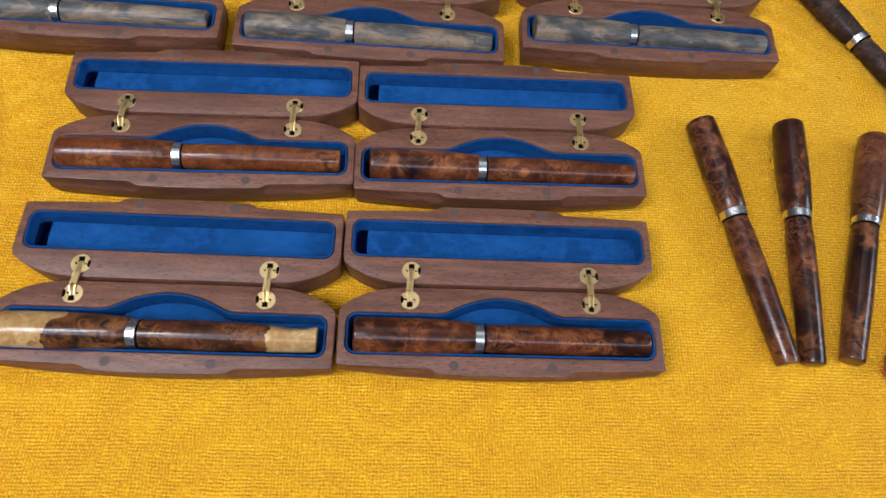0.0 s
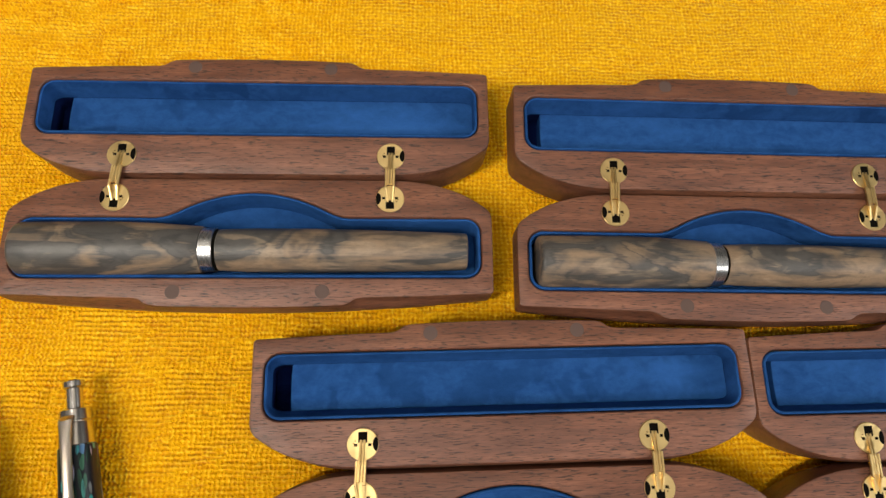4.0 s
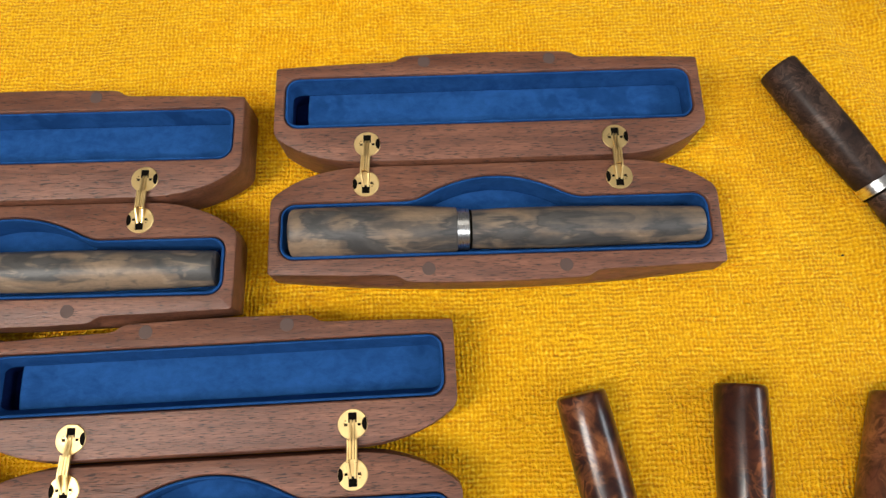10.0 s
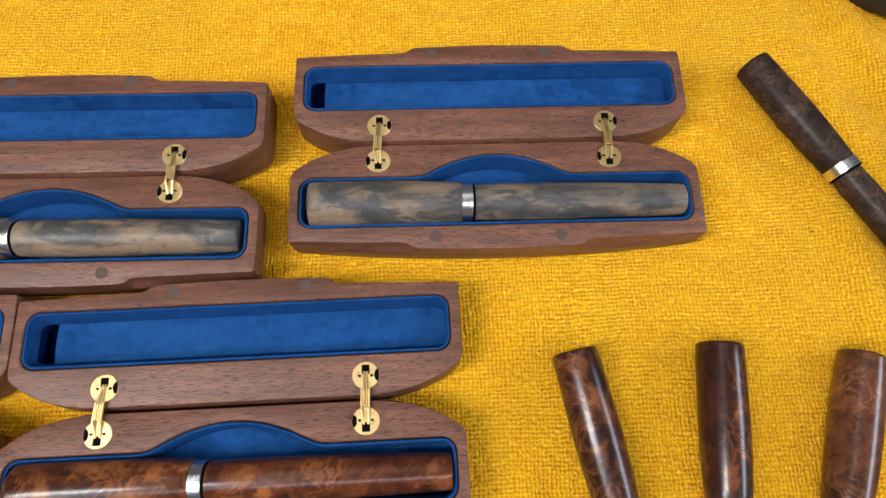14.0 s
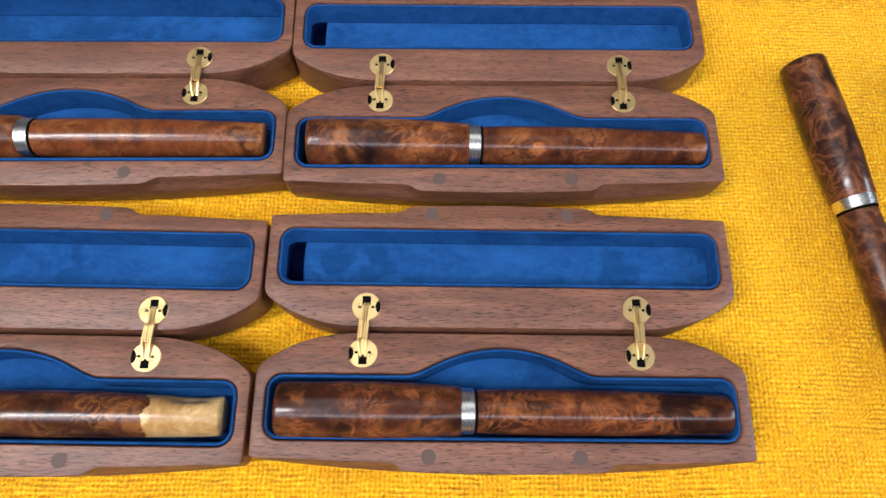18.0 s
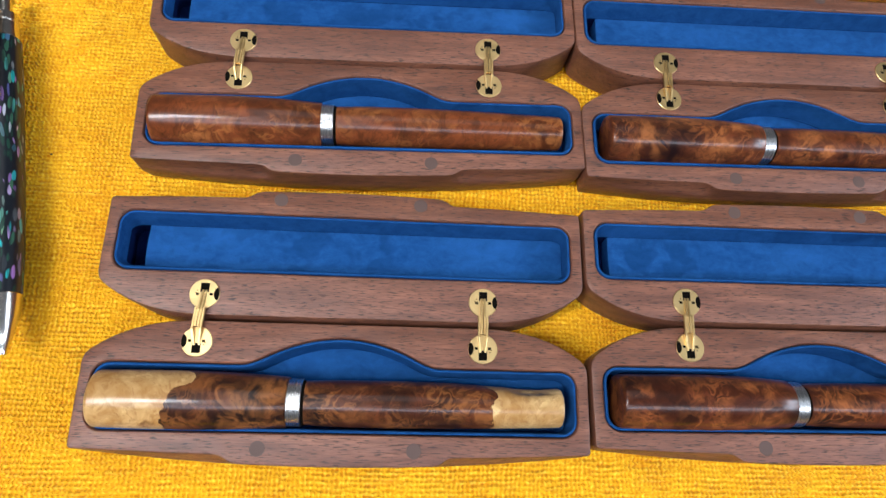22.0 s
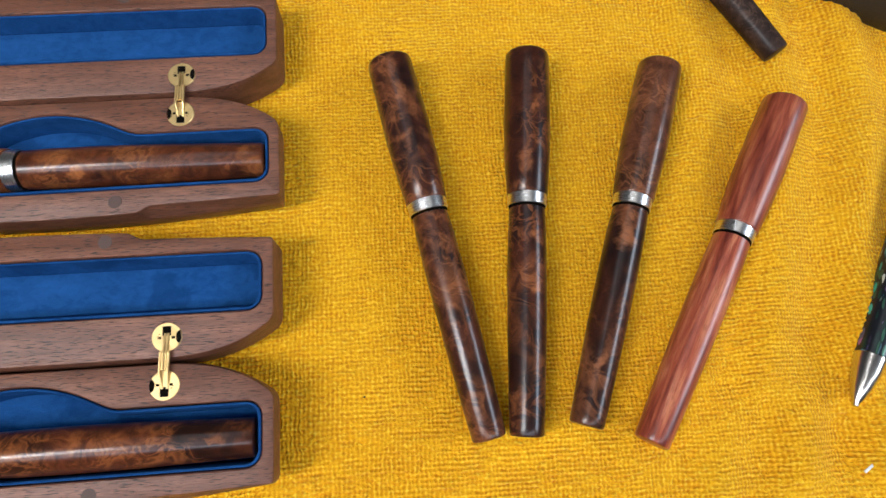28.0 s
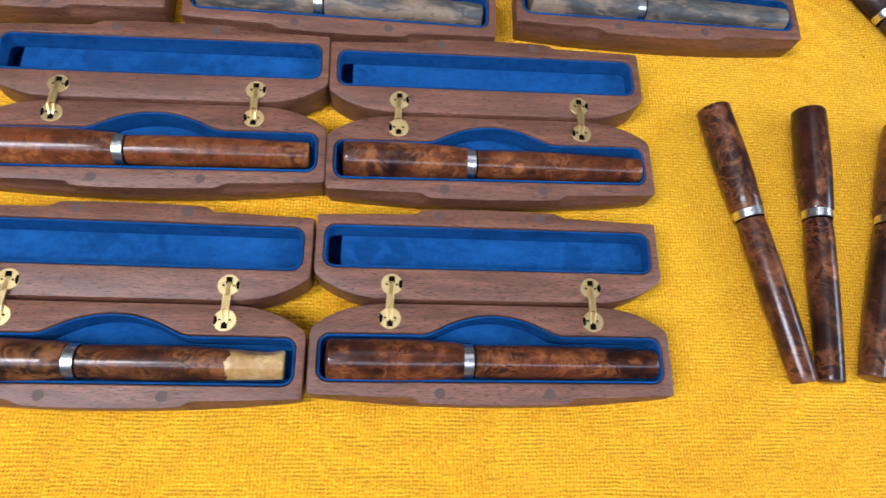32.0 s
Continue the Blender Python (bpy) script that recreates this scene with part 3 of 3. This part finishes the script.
    return bm


def hinge_plate(cx, cy, up):
    """A round brass plate with a square slot."""
    bm = bmesh.new()
    r, seg = 5.15 * MM, 40
    circle = [(cx + r * math.cos(2 * math.pi * i / seg), cy + r * math.sin(2 * math.pi * i / seg)) for i in range(seg)]
    sx0, sx1 = cx - 1.5 * MM, cx + 1.5 * MM
    sy0, sy1 = (cy + 0.5 * MM, cy + 3.9 * MM) if up > 0 else (cy - 3.9 * MM, cy - 0.5 * MM)
    hole = [(sx0, sy0), (sx1, sy0), (sx1, sy1), (sx0, sy1)]
    a, b0 = ring(bm, circle, H), ring(bm, circle, H + 0.0002)
    bridge(bm, a, b0)
    b = ring(bm, inset(circle, 0.0002), H + 0.0004)
    bridge(bm, b0, b)
    c, d = ring(bm, hole, H + 0.0004), ring(bm, hole, H)
    fill(bm, b, c)
    bridge(bm, c, d)
    # The block blackens the slot's bottom in place of real depth.
    return bm, block(sx0, sx1, sy0, sy1, H - 0.0004, H + 0.0001)


def half_moon(cx, cy, side):
    """A flat black half-round piece for the shade of the recess at a plate's rim."""
    bm = bmesh.new()
    r = 5.05 * MM
    rim = [(cx + side * r * math.cos(radians(a)), cy + r * math.sin(radians(a))) for a in range(-27, 28, 6)]
    bow = [(cx + side * (r * math.cos(radians(27)) - 1.3 * MM * math.cos(radians(a))), cy - 2.2 * MM * math.sin(radians(a))) for a in range(-70, 71, 20)]
    loop = rim + bow
    a, b = ring(bm, loop, H + 0.0003), ring(bm, loop, H + 0.00044)
    bridge(bm, a, b)
    fill(bm, b)
    bmesh.ops.recalc_face_normals(bm, faces=bm.faces)
    return bm


def arm(p, q, w, h):
    """A flat bar from p to q (3D), w wide and h high, its edges rounded."""
    bm = bmesh.new()
    p, q = Vector(p), Vector(q)
    d = (q - p).normalized()
    s = d.cross(Vector((0, 0, 1))).normalized()
    u = s.cross(d)
    loops = []
    for c in (p, q):
        loops.append([bm.verts.new(c + s * w * a + u * h * b) for a, b in ((-0.5, -0.3), (-0.3, -0.5), (0.3, -0.5), (0.5, -0.3), (0.5, 0.3), (0.3, 0.5), (-0.3, 0.5), (-0.5, 0.3))])
    bridge(bm, *loops)
    bm.faces.new(loops[0][::-1])
    bm.faces.new(loops[1])
    return bm


def hinge(parent, x, kink):
    h = new("hinge")
    h.parent = parent
    tagged(h, "polished brass barrel hinge")
    y_l, y_b = 7.25 * MM, -9.25 * MM
    xl, xb = x + 0.25 * kink, x - 0.25 * kink
    for cx, cy, up, side in ((xl, y_l, 1, 1), (xb, y_b, -1, -1)):
        plate, dark = hinge_plate(cx, cy, up)
        part("hinge_plate", plate, BRASS, h, sharp=12)
        # Black pieces stand in for the shade inside slot, recess and notches.
        part("slot", dark, SHADE_BLACK, h, "black floor of the square hinge slot, coloured for its shade")
        part("recess", half_moon(cx, cy, side), SHADE_BLACK, h, "black half-round piece for the shaded recess at the plate's rim")
        for wx in (-2.3, 2.3):
            part("slot", block(cx + (wx - 0.55) * MM, cx + (wx + 0.55) * MM, cy - up * 0.2 * MM - 0.45 * MM, cy - up * 0.2 * MM + 0.45 * MM, H + 0.0002, H + 0.00044), SHADE_BLACK, h, "small black piece for the shaded notch beside the hinge link")
        for k in (0, 1, 2):
            part("stamp_mark", disc(cx - side * (2.4 + 0.5 * (k % 2)) * MM, cy + (k - 1) * 0.8 * MM + up * 0.3 * MM, 0.28 * MM, H + 0.0003, H + 0.00044, 8, 0.00002), BRONZE, h)
    z = H + 0.0013
    for sx in (-0.5, 0.5):
        top, mid, low = (xl + sx * 1.1 * MM, y_l + 1.3 * MM, H - 0.0002), (x - 0.3 * kink + sx * MM, 1.5 * MM, z), (x - 0.6 * kink + sx * MM, -4.2 * MM, z + 0.0002)
        part("link_leaf", arm(top, mid, 0.85 * MM, 1.1 * MM), BRASS, h)
        part("link_leaf", arm(mid, low, 0.85 * MM, 1.1 * MM), BRASS, h)
        top, low = (x - 0.2 * kink + sx * 2.8 * MM, 2.2 * MM, z), (x - 0.6 * kink + sx * 2.8 * MM, -5.2 * MM, z + 0.0002)
        part("link_leaf", arm(top, low, 0.85 * MM, 1.2 * MM), BRASS, h)
        part("link_leaf", arm(low, (xb + sx * 1.7 * MM, y_b - 1.1 * MM, H - 0.0002), 0.85 * MM, 1.1 * MM), BRASS, h)
    return h


def pen_box(wood, cloth, label, kinks):
    box = tagged(new("pen_box"), label, "pen box", "open pen boxes on the towel")
    lid = lid_outline()
    base_top = [(x, -0.002 - y) for x, y in lid][::-1]
    cave_l, cave_b = cavity(81.2, 15.3, 37.3, 5.5), cavity(81.2, -38.4, -16.3, 5.5, 9.4)
    lid_ob = part("lid", box_body(lid, meeting(lid, -1), cave_l, 0.0066, False), wood, box)
    base_ob = part("base", box_body(base_top, meeting(grip_bow(base_top, -0.04), 1), cave_b, 0.0074, True), wood, box)
    part("lid_lining", lining(cave_l, 0.0132, 0.0018), cloth, lid_ob, "blue suede lining of the lid", 26)
    part("base_lining", lining(cave_b, 0.0103, 0.0006), cloth, base_ob, "blue suede lining of the base", 26)
    for half, cave, z_floor, z_low, draft in ((lid_ob, cave_l, 0.0132, 0.0060, 0.0018), (base_ob, cave_b, 0.0103, 0.0068, 0.0006)):
        part("floor_pad", floor_pad(cave, z_floor, z_low, draft, 0.0732), cloth, half, "blue suede pad on the floor of the recess", 26)
        # Navy puts the deep shade beyond the pad's end into the colour.
        part("lining_well", lining_well(cave, z_floor, z_low, draft), NAVY, half, "recess bottom beyond the pad's short end, coloured dark for shade", 26)
    for sx in (-25.4, 25.4):
        part("magnet", disc(sx * MM, 43.0 * MM, 2.5 * MM, H - 0.001, H + 0.00006, 24, 0.00005), MAGNET, lid_ob, "round grey magnet set flush")
        part("magnet", disc(sx * MM, -43.4 * MM, 2.5 * MM, H - 0.001, H + 0.00006, 24, 0.00005), MAGNET, base_ob, "round grey magnet set flush")
    hinge(box, -48.5 * MM, kinks[0] * MM)
    hinge(box, 48.5 * MM, kinks[1] * MM)
    return box


BOXES = {"A": (-118.8, 112.4, -0.18), "B": (53.1, 114.9, 0.2), "C": (-116.1, 215.6, 1.27), "D": (54.7, 216.1, 1.05), "E": (-205.5, 315.5, 0.22), "F": (-25.8, 310.8, -0.51), "G": (156.6, 321.7, -0.23)}


def box_pose(key):
    x, y, a = BOXES[key]
    return pose(x * MM, y * MM, 0, 0, 0, a)


walnut_box = pen_box(WALNUT, SUEDE, "open walnut pen box with blue suede lining and brass hinges", (1.0, 0.25))
walnut_box.matrix_basis = box_pose("A")
for key in "BCDEFG":
    copy_thing(walnut_box, box_pose(key))
black_box = pen_box(EBONY, NAVY, "open black-stained wooden pen box with a dark lining", (0.4, 0.4))
BLACK = pose(0.433, 0.290, 0.0, 0, 0, -26)
black_box.matrix_basis = BLACK
copy_thing(black_box, pose(0.3955, 0.427, 0.0, 0, 0, -26))


# ---- pens ----
def hollow(bm, x0, x1, angle, spread, depth):
    """Press a smooth hollow into a turned body between x0 and x1, round an angle from +y towards +z."""
    for v in bm.verts:
        t = (v.co.x - x0) / (x1 - x0)
        turn = (math.degrees(math.atan2(v.co.z, v.co.y)) - angle) / spread
        if 0 < t < 1 and abs(turn) < 1:
            k = 1 - depth * math.sin(math.pi * t) ** 0.7 * math.cos(turn * math.pi / 2) ** 2
            v.co.y, v.co.z = v.co.y * k, v.co.z * k
    return bm


def capped_pen(label, wood_cap, wood_body, scale=1.0, band=STEEL, slim=1.0, hollows=()):
    """A turned pen along x: the cap's end at x = 0, the barrel's end at about 160 mm."""
    pen = tagged(new("pen"), label, "pen", "turned wooden pens")
    m = MM * scale
    cap = [(0.3, 7.6), (0.5, 8.3), (1.0, 8.75), (1.8, 8.95), (10, 9.15), (22, 9.3), (34, 9.4), (46, 9.15), (56, 8.6), (63.8, 8.1), (64.2, 7.9)]
    part("cap", turned([(x * m, r * m * slim) for x, r in cap]), wood_cap, pen)
    part("cap_band", turned([(64.1 * m, 7.7 * m), (64.3 * m, 8.0 * m), (68.7 * m, 7.95 * m), (68.9 * m, 7.7 * m)]), band, pen, "brushed steel band round the cap's mouth")
    # A black ring paints the shadow between band and barrel.
    part("cap_lip", turned([(68.8 * m, 7.4 * m), (68.9 * m, 7.6 * m), (69.7 * m, 7.55 * m), (69.9 * m, 7.1 * m)]), SHADE_BLACK, pen, "black ring standing in for the shadow at the cap's mouth")
    barrel = [(69.8, 6.6), (70.0, 7.0), (80, 7.45), (100, 7.6), (120, 7.4), (140, 6.95), (142.5, 6.88), (145, 6.8), (147.5, 6.75), (150, 6.68), (152.5, 6.6), (156, 6.5), (158.8, 6.4), (159.4, 6.15), (159.7, 5.6)]
    body = turned([(x * m, r * m * slim) for x, r in barrel])
    for row in hollows:
        hollow(body, *row)
    part("barrel", body, wood_body, pen)
    return pen


MARKS = {  # mm along, share across, mm long, mm wide, tone (0 dark, 1 light, 2 middling), strength
    "A": ((51, -0.5, 20, 9, 0, 0.8), (43.5, 0.6, 18, 9, 0, 0.7), (34, 0.5, 13, 11, 2, 0.6), (58, 0.35, 9, 9, 2, 0.7), (98, 0.3, 20, 9, 0, 0.8), (85, -0.5, 16, 7, 2, 0.5), (122, 0.2, 12, 8, 2, 0.5)),
    "B": ((7, 0.4, 7, 7, 2, 0.8), (45, 0.7, 9, 7, 1, 0.7), (21, -0.5, 20, 9, 0, 0.8), (4, -0.5, 10, 8, 0, 0.6), (79, 0.1, 13, 10, 1, 0.6), (98, 0.3, 7, 13, 1, 0.6), (111, 0.1, 15, 12, 2, 0.8), (89, 0.1, 12, 12, 0, 0.6), (148, 0, 6, 15, 0, 0.8)),
    "C": ((31, 0.5, 17, 7, 0, 0.45), (33, -0.4, 9, 9, 0, 0.4), (9, -0.4, 20, 10, 0, 0.35), (38, -0.85, 13, 5, 0, 0.7), (102, 0, 4, 9, 0, 0.7), (121, 0, 4, 9, 0, 0.7), (108, -0.6, 11, 5, 0, 0.7), (146.5, 0, 2.6, 14, 0, 0.8), (72, -0.5, 11, 7, 0, 0.6), (93, -0.7, 11, 5, 0, 0.6)),
    "D": ((30, 0, 21, 15, 0, 0.9), (13, -0.1, 9, 14, 1, 0.6), (30, 0.75, 28, 6, 1, 0.7), (44, -0.5, 20, 9, 1, 0.6), (60, 0.6, 10, 5, 1, 0.9), (51, 0.5, 8, 8, 1, 0.7), (3, 0, 8, 22, 0, 0.7), (82, 0.3, 18, 9, 1, 0.5), (84, -0.8, 11, 5, 0, 0.9), (98, -0.8, 9, 5, 0, 0.9), (89.5, -0.6, 9, 6, 1, 0.9), (89.5, -0.55, 2, 2, 0, 0.9), (129, -0.8, 17, 4, 0, 0.7)),
    "F": ((31, 0.1, 17, 11, 1, 0.8), (15, -0.6, 15, 5, 0, 0.8), (40, -0.6, 13, 5, 0, 0.7), (44, 0.3, 5, 12, 0, 0.6), (88, 0.4, 13, 5, 0, 0.7), (79, 0, 17, 7, 0, 0.7), (104, 0, 22, 11, 0, 0.6), (134, 0, 29, 8, 0, 0.9), (121, 0.3, 17, 9, 1, 0.8)),
    "G": ((20, 0.1, 15, 9, 1, 0.8), (11, 0.2, 5, 14, 0, 0.8), (36, 0.5, 19, 9, 0, 0.8), (38, -0.1, 14, 7, 0, 0.7), (54, 0.65, 14, 6, 1, 0.8), (50, -0.3, 18, 9, 2, 0.9), (4, 0, 7, 15, 1, 0.7), (126, 0, 110, 13, 2, 0.75), (95, -0.5, 16, 6, 1, 0.6)),
}
NOTCH = ((146, 0.72, 14, 6, 0, 0.95), (17, -0.85, 18, 5, 1, 0.9))
BURLS = {
    "A": burl("spalted_burl", (0.010, 0.005, 0.004), (0.112, 0.031, 0.011), (0.40, 0.15, 0.04), 1.3, 0.48, 0.75, ends=((0.68, 0.45, 0.19), 0.025, 0.134, NOTCH), marks=MARKS["A"]),
    "B": burl("red_burl", (0.015, 0.005, 0.003), (0.115, 0.029, 0.011), (0.38, 0.12, 0.032), 2.9, 0.44, 0.7, marks=MARKS["B"]),
    "C": burl("amber_burl", (0.042, 0.011, 0.004), (0.20, 0.052, 0.015), (0.46, 0.17, 0.045), 5.1, 0.36, 0.7, marks=MARKS["C"]),
    "D": burl("dark_amber_burl", (0.011, 0.004, 0.004), (0.130, 0.034, 0.012), (0.39, 0.135, 0.038), 7.7, 0.40, 0.65, marks=MARKS["D"]),
    "E": bog_wood("grey_bog_wood_e", 1.1),
    "F": bog_wood("grey_bog_wood_f", 4.3, MARKS["F"]),
    "G": bog_wood("grey_bog_wood_g", 8.2, MARKS["G"]),
}
PEN_LABELS = {
    "A": "glossy dark burl pen with cream spalted ends, in its open box",
    "B": "glossy red-brown burl pen with steel band, in its open box",
    "C": "glossy amber burl pen with steel band, in its open box",
    "D": "glossy amber and black burl pen, in its open box",
}
TURN = {"D": -0.4, "B": -0.15}
START = {"A": (-79.6, -27.6), "B": (-77.3, -27.4), "C": (-79.0, -26.6), "D": (-76.6, -26.4), "E": (-79.6, -27.0), "F": (-78.4, -26.8), "G": (-77.2, -27.0)}
for key, (x0, y0) in START.items():
    p = capped_pen(PEN_LABELS.get(key, "matt grey-brown bog wood pen with steel band, in its open box"), BURLS[key], BURLS[key], 0.976, slim=1.06, hollows=((0.135, 0.153, 22, 55, 0.30),) if key == "A" else ())
    p.matrix_basis = box_pose(key) @ pose(x0 * MM, (y0 - 0.8) * MM, 0.0200, 0, 1.0, TURN.get(key, 0))


def lay(pen, head, tail, z0, z1):
    """Lay a pen from its cap's end towards its tail."""
    d = Vector((tail[0] - head[0], tail[1] - head[1], (z1 - z0) / MM))
    yaw, pitch = math.atan2(d.y, d.x), -math.asin(d.z / d.length)
    pen.matrix_basis = pose(head[0] * MM, head[1] * MM, z0, 0, math.degrees(pitch), math.degrees(yaw))
    return pen


B1 = burl("brown_burl", (0.010, 0.005, 0.005), (0.082, 0.024, 0.012), (0.34, 0.12, 0.042), 11.2, 0.42, 0.6, marks=((17, 0.55, 20, 9, 0, 0.9), (7, -0.1, 11, 9, 2, 0.7), (18, -0.1, 13, 6, 1, 0.6), (28, 0.45, 11, 7, 2, 0.7), (40, -0.3, 12, 5, 2, 0.6), (51, 0.3, 11, 11, 0, 0.8), (100, 0, 18, 22, 2, 0.75), (109, 0.1, 7, 16, 0, 0.8), (131, 0.2, 15, 11, 0, 0.8)))
B2 = burl("chestnut_burl", (0.010, 0.005, 0.005), (0.070, 0.020, 0.010), (0.36, 0.12, 0.040), 13.9, 0.44, 0.6, marks=((42, 0.55, 26, 9, 0, 0.95), (31, -0.5, 11, 9, 0, 0.8), (28.5, 0.1, 13, 5, 1, 0.6), (50, -0.2, 16, 9, 1, 0.6), (80, 0.4, 9, 7, 1, 0.7), (99.5, 0.45, 10, 7, 1, 0.95), (108, -0.4, 19, 11, 0, 0.9)))
B3 = burl("tan_burl", (0.018, 0.008, 0.006), (0.135, 0.046, 0.022), (0.34, 0.13, 0.052), 17.4, 0.33, 0.6, marks=((50, 0, 16, 9, 0, 0.85),))
B4 = burl("tan_dark_burl", (0.010, 0.005, 0.005), (0.072, 0.023, 0.012), (0.36, 0.13, 0.050), 19.2, 0.50, 0.5, marks=((72, -0.3, 12, 11, 1, 0.6), (80, -0.1, 15, 10, 1, 0.8), (100, 0.1, 26, 16, 0, 0.9), (130, -0.25, 7, 7, 1, 0.7)))
B5 = burl("smoky_burl", (0.011, 0.007, 0.006), (0.050, 0.027, 0.019), (0.16, 0.09, 0.06), 21.7, 0.46, gloss=0.36)
lay(capped_pen("glossy dark brown burl pen lying on the towel", B1, B1, 0.974, slim=1.035), (183.9, 232.4), (213.8, 79.8), 0.0142, 0.0082)
lay(capped_pen("glossy dark chestnut burl pen lying on the towel", B2, B2, 0.968, slim=1.04), (242.0, 233.6), (227.7, 79.7), 0.0140, 0.0085)
lay(capped_pen("tan and dark burl pen lying on the towel", B3, B4, 0.962, slim=1.045), (299.4, 227.4), (249.8, 81.3), 0.0124, 0.0092)
lay(capped_pen("red straight-grained wooden pen lying on the towel", PADAUK, PADAUK_PALE, 0.972, slim=1.05), (352.2, 208.3), (273.0, 72.7), 0.0112, 0.0085)
lay(capped_pen("smoky brown burl pen lying near the black box", B5, B5, 0.938, slim=0.94), (279.8, 363.0), (350.6, 234.9), 0.0112, 0.0120)


def click_pen(label, shell_material):
    """A push-button pen along x: the button at x = 0, the tip at 147 mm."""
    pen = tagged(new("click_pen"), label, "pen", "abalone click pens")
    part("button", turned([(0, 0.0030), (0.0004, 0.0034), (0.0022, 0.0034), (0.0028, 0.0026), (0.010, 0.0026)], 28), CHROME, pen)
    part("cap_ring", turned([(0.0095, 0.0040), (0.0100, 0.0049), (0.0135, 0.0051), (0.0140, 0.0047), (0.0145, 0.0051), (0.0215, 0.0056), (0.0220, 0.0050)], 32), CHROME, pen)
    part("barrel", turned([(0.0215, 0.0052), (0.0220, 0.0059), (0.045, 0.0066), (0.09, 0.0069), (0.110, 0.0067), (0.1262, 0.0059), (0.1266, 0.005)], 36), shell_material, pen, "dark barrel inlaid with iridescent abalone")
    part("tip_cone", turned([(0.1262, 0.0056), (0.1268, 0.0060), (0.133, 0.0053), (0.140, 0.0036), (0.1450, 0.0020), (0.1458, 0.0014), (0.1475, 0.0011)], 32), CHROME, pen)
    clip = bmesh.new()
    spine = [(0.0120, 0.0060), (0.0135, 0.0082), (0.018, 0.0088), (0.034, 0.0092), (0.046, 0.0085), (0.0505, 0.0076), (0.0525, 0.0086)]
    prev = None
    for k, (x, z) in enumerate(spine):
        w = (0.0019, 0.0021, 0.0017, 0.0015, 0.0018, 0.0021, 0.0012)[k]
        cur = [clip.verts.new((x, a * w, z + b)) for a, b in ((-1, -0.0006), (1, -0.0006), (1, 0.0001), (0.5, 0.0005), (-0.5, 0.0005), (-1, 0.0001))]
        if prev:
            bridge(clip, prev, cur)
        else:
            clip.faces.new(cur[::-1])
        prev = cur
    clip.faces.new(prev)
    part("clip", clip, NICKEL, pen, "satin nickel pocket clip")
    return pen


def lay_click(pen, head, tail, z, spin):
    d = Vector((tail[0] - head[0], tail[1] - head[1]))
    pen.matrix_basis = pose(head[0] * MM, head[1] * MM, z, 0, 0, math.degrees(math.atan2(d.y, d.x))) @ pose(0, 0, 0, spin)
    return pen


lay_click(click_pen("black abalone click pen with chrome clip on the towel", abalone("abalone_one", 1.7)), (-299.0, 234.6), (-258.5, 92.0), 0.0118, -2)
lay_click(click_pen("black and green abalone click pen with chrome clip on the towel", abalone("abalone_two", 4.4)), (-264.3, 243.0), (-235.2, 99.7), 0.0115, -4)
lay_click(click_pen("blue abalone pen with chrome tip on the towel", abalone("abalone_three", 9.1)), (429.6, 209.6), (355.6, 82.5), 0.0085, 60)
GLITTER = abalone("abalone_four", 12.6, 1.7)
p = capped_pen("glittering abalone pen in the open black box", GLITTER, GLITTER, 0.96)
p.matrix_basis = BLACK @ pose(-0.0775, -0.0275, 0.0196, 0, 1.0, 0)


# ---- lint and specks on the towel ----
LINT = plain("white_lint", (0.8, 0.78, 0.74), 0.9)
CRUMB = plain("orange_crumb", (0.75, 0.32, 0.02), 0.9)
DUST = plain("dark_dust", (0.03, 0.018, 0.008), 0.9)


def on_towel(x, y):
    return float(towel_base(np.array([x * MM]), np.array([y * MM]))[0]) + 0.0004


z = on_towel(359, 60)
tagged(part("lint_fibre", arm((0.3565, 0.0577, z), (0.3623, 0.0615, z + 0.0006), 0.0011, 0.0005), LINT), "short white lint fibre caught on the towel", "lint")
SPECKS = ((296.5, 282.6, 0.55, 0, "small dark speck on the towel"), (318.8, 128.5, 0.90, 1, "orange crumb of wood beside a pen on the towel"), (168.2, 97.9, 0.45, 0, "small dark speck on the towel"), (-239.0, 178.5, 0.45, 0, "small dark speck on the towel"), (79.8, 30.8, 0.50, 1, "pale orange crumb on the towel"), (80.5, 32.2, 0.50, 1, "pale orange crumb on the towel"))
for x, y, r, material, label in SPECKS:
    bm = bmesh.new()
    bmesh.ops.create_icosphere(bm, subdivisions=1, radius=r * MM)
    for v in bm.verts:
        v.co = Vector((x * MM + v.co.x * 1.3, y * MM + v.co.y * 0.9, on_towel(x, y) + v.co.z * 0.7 + 0.2 * r * MM))
    tagged(part("crumb", bm, CRUMB if material else DUST), label, "speck", "specks on the towel")
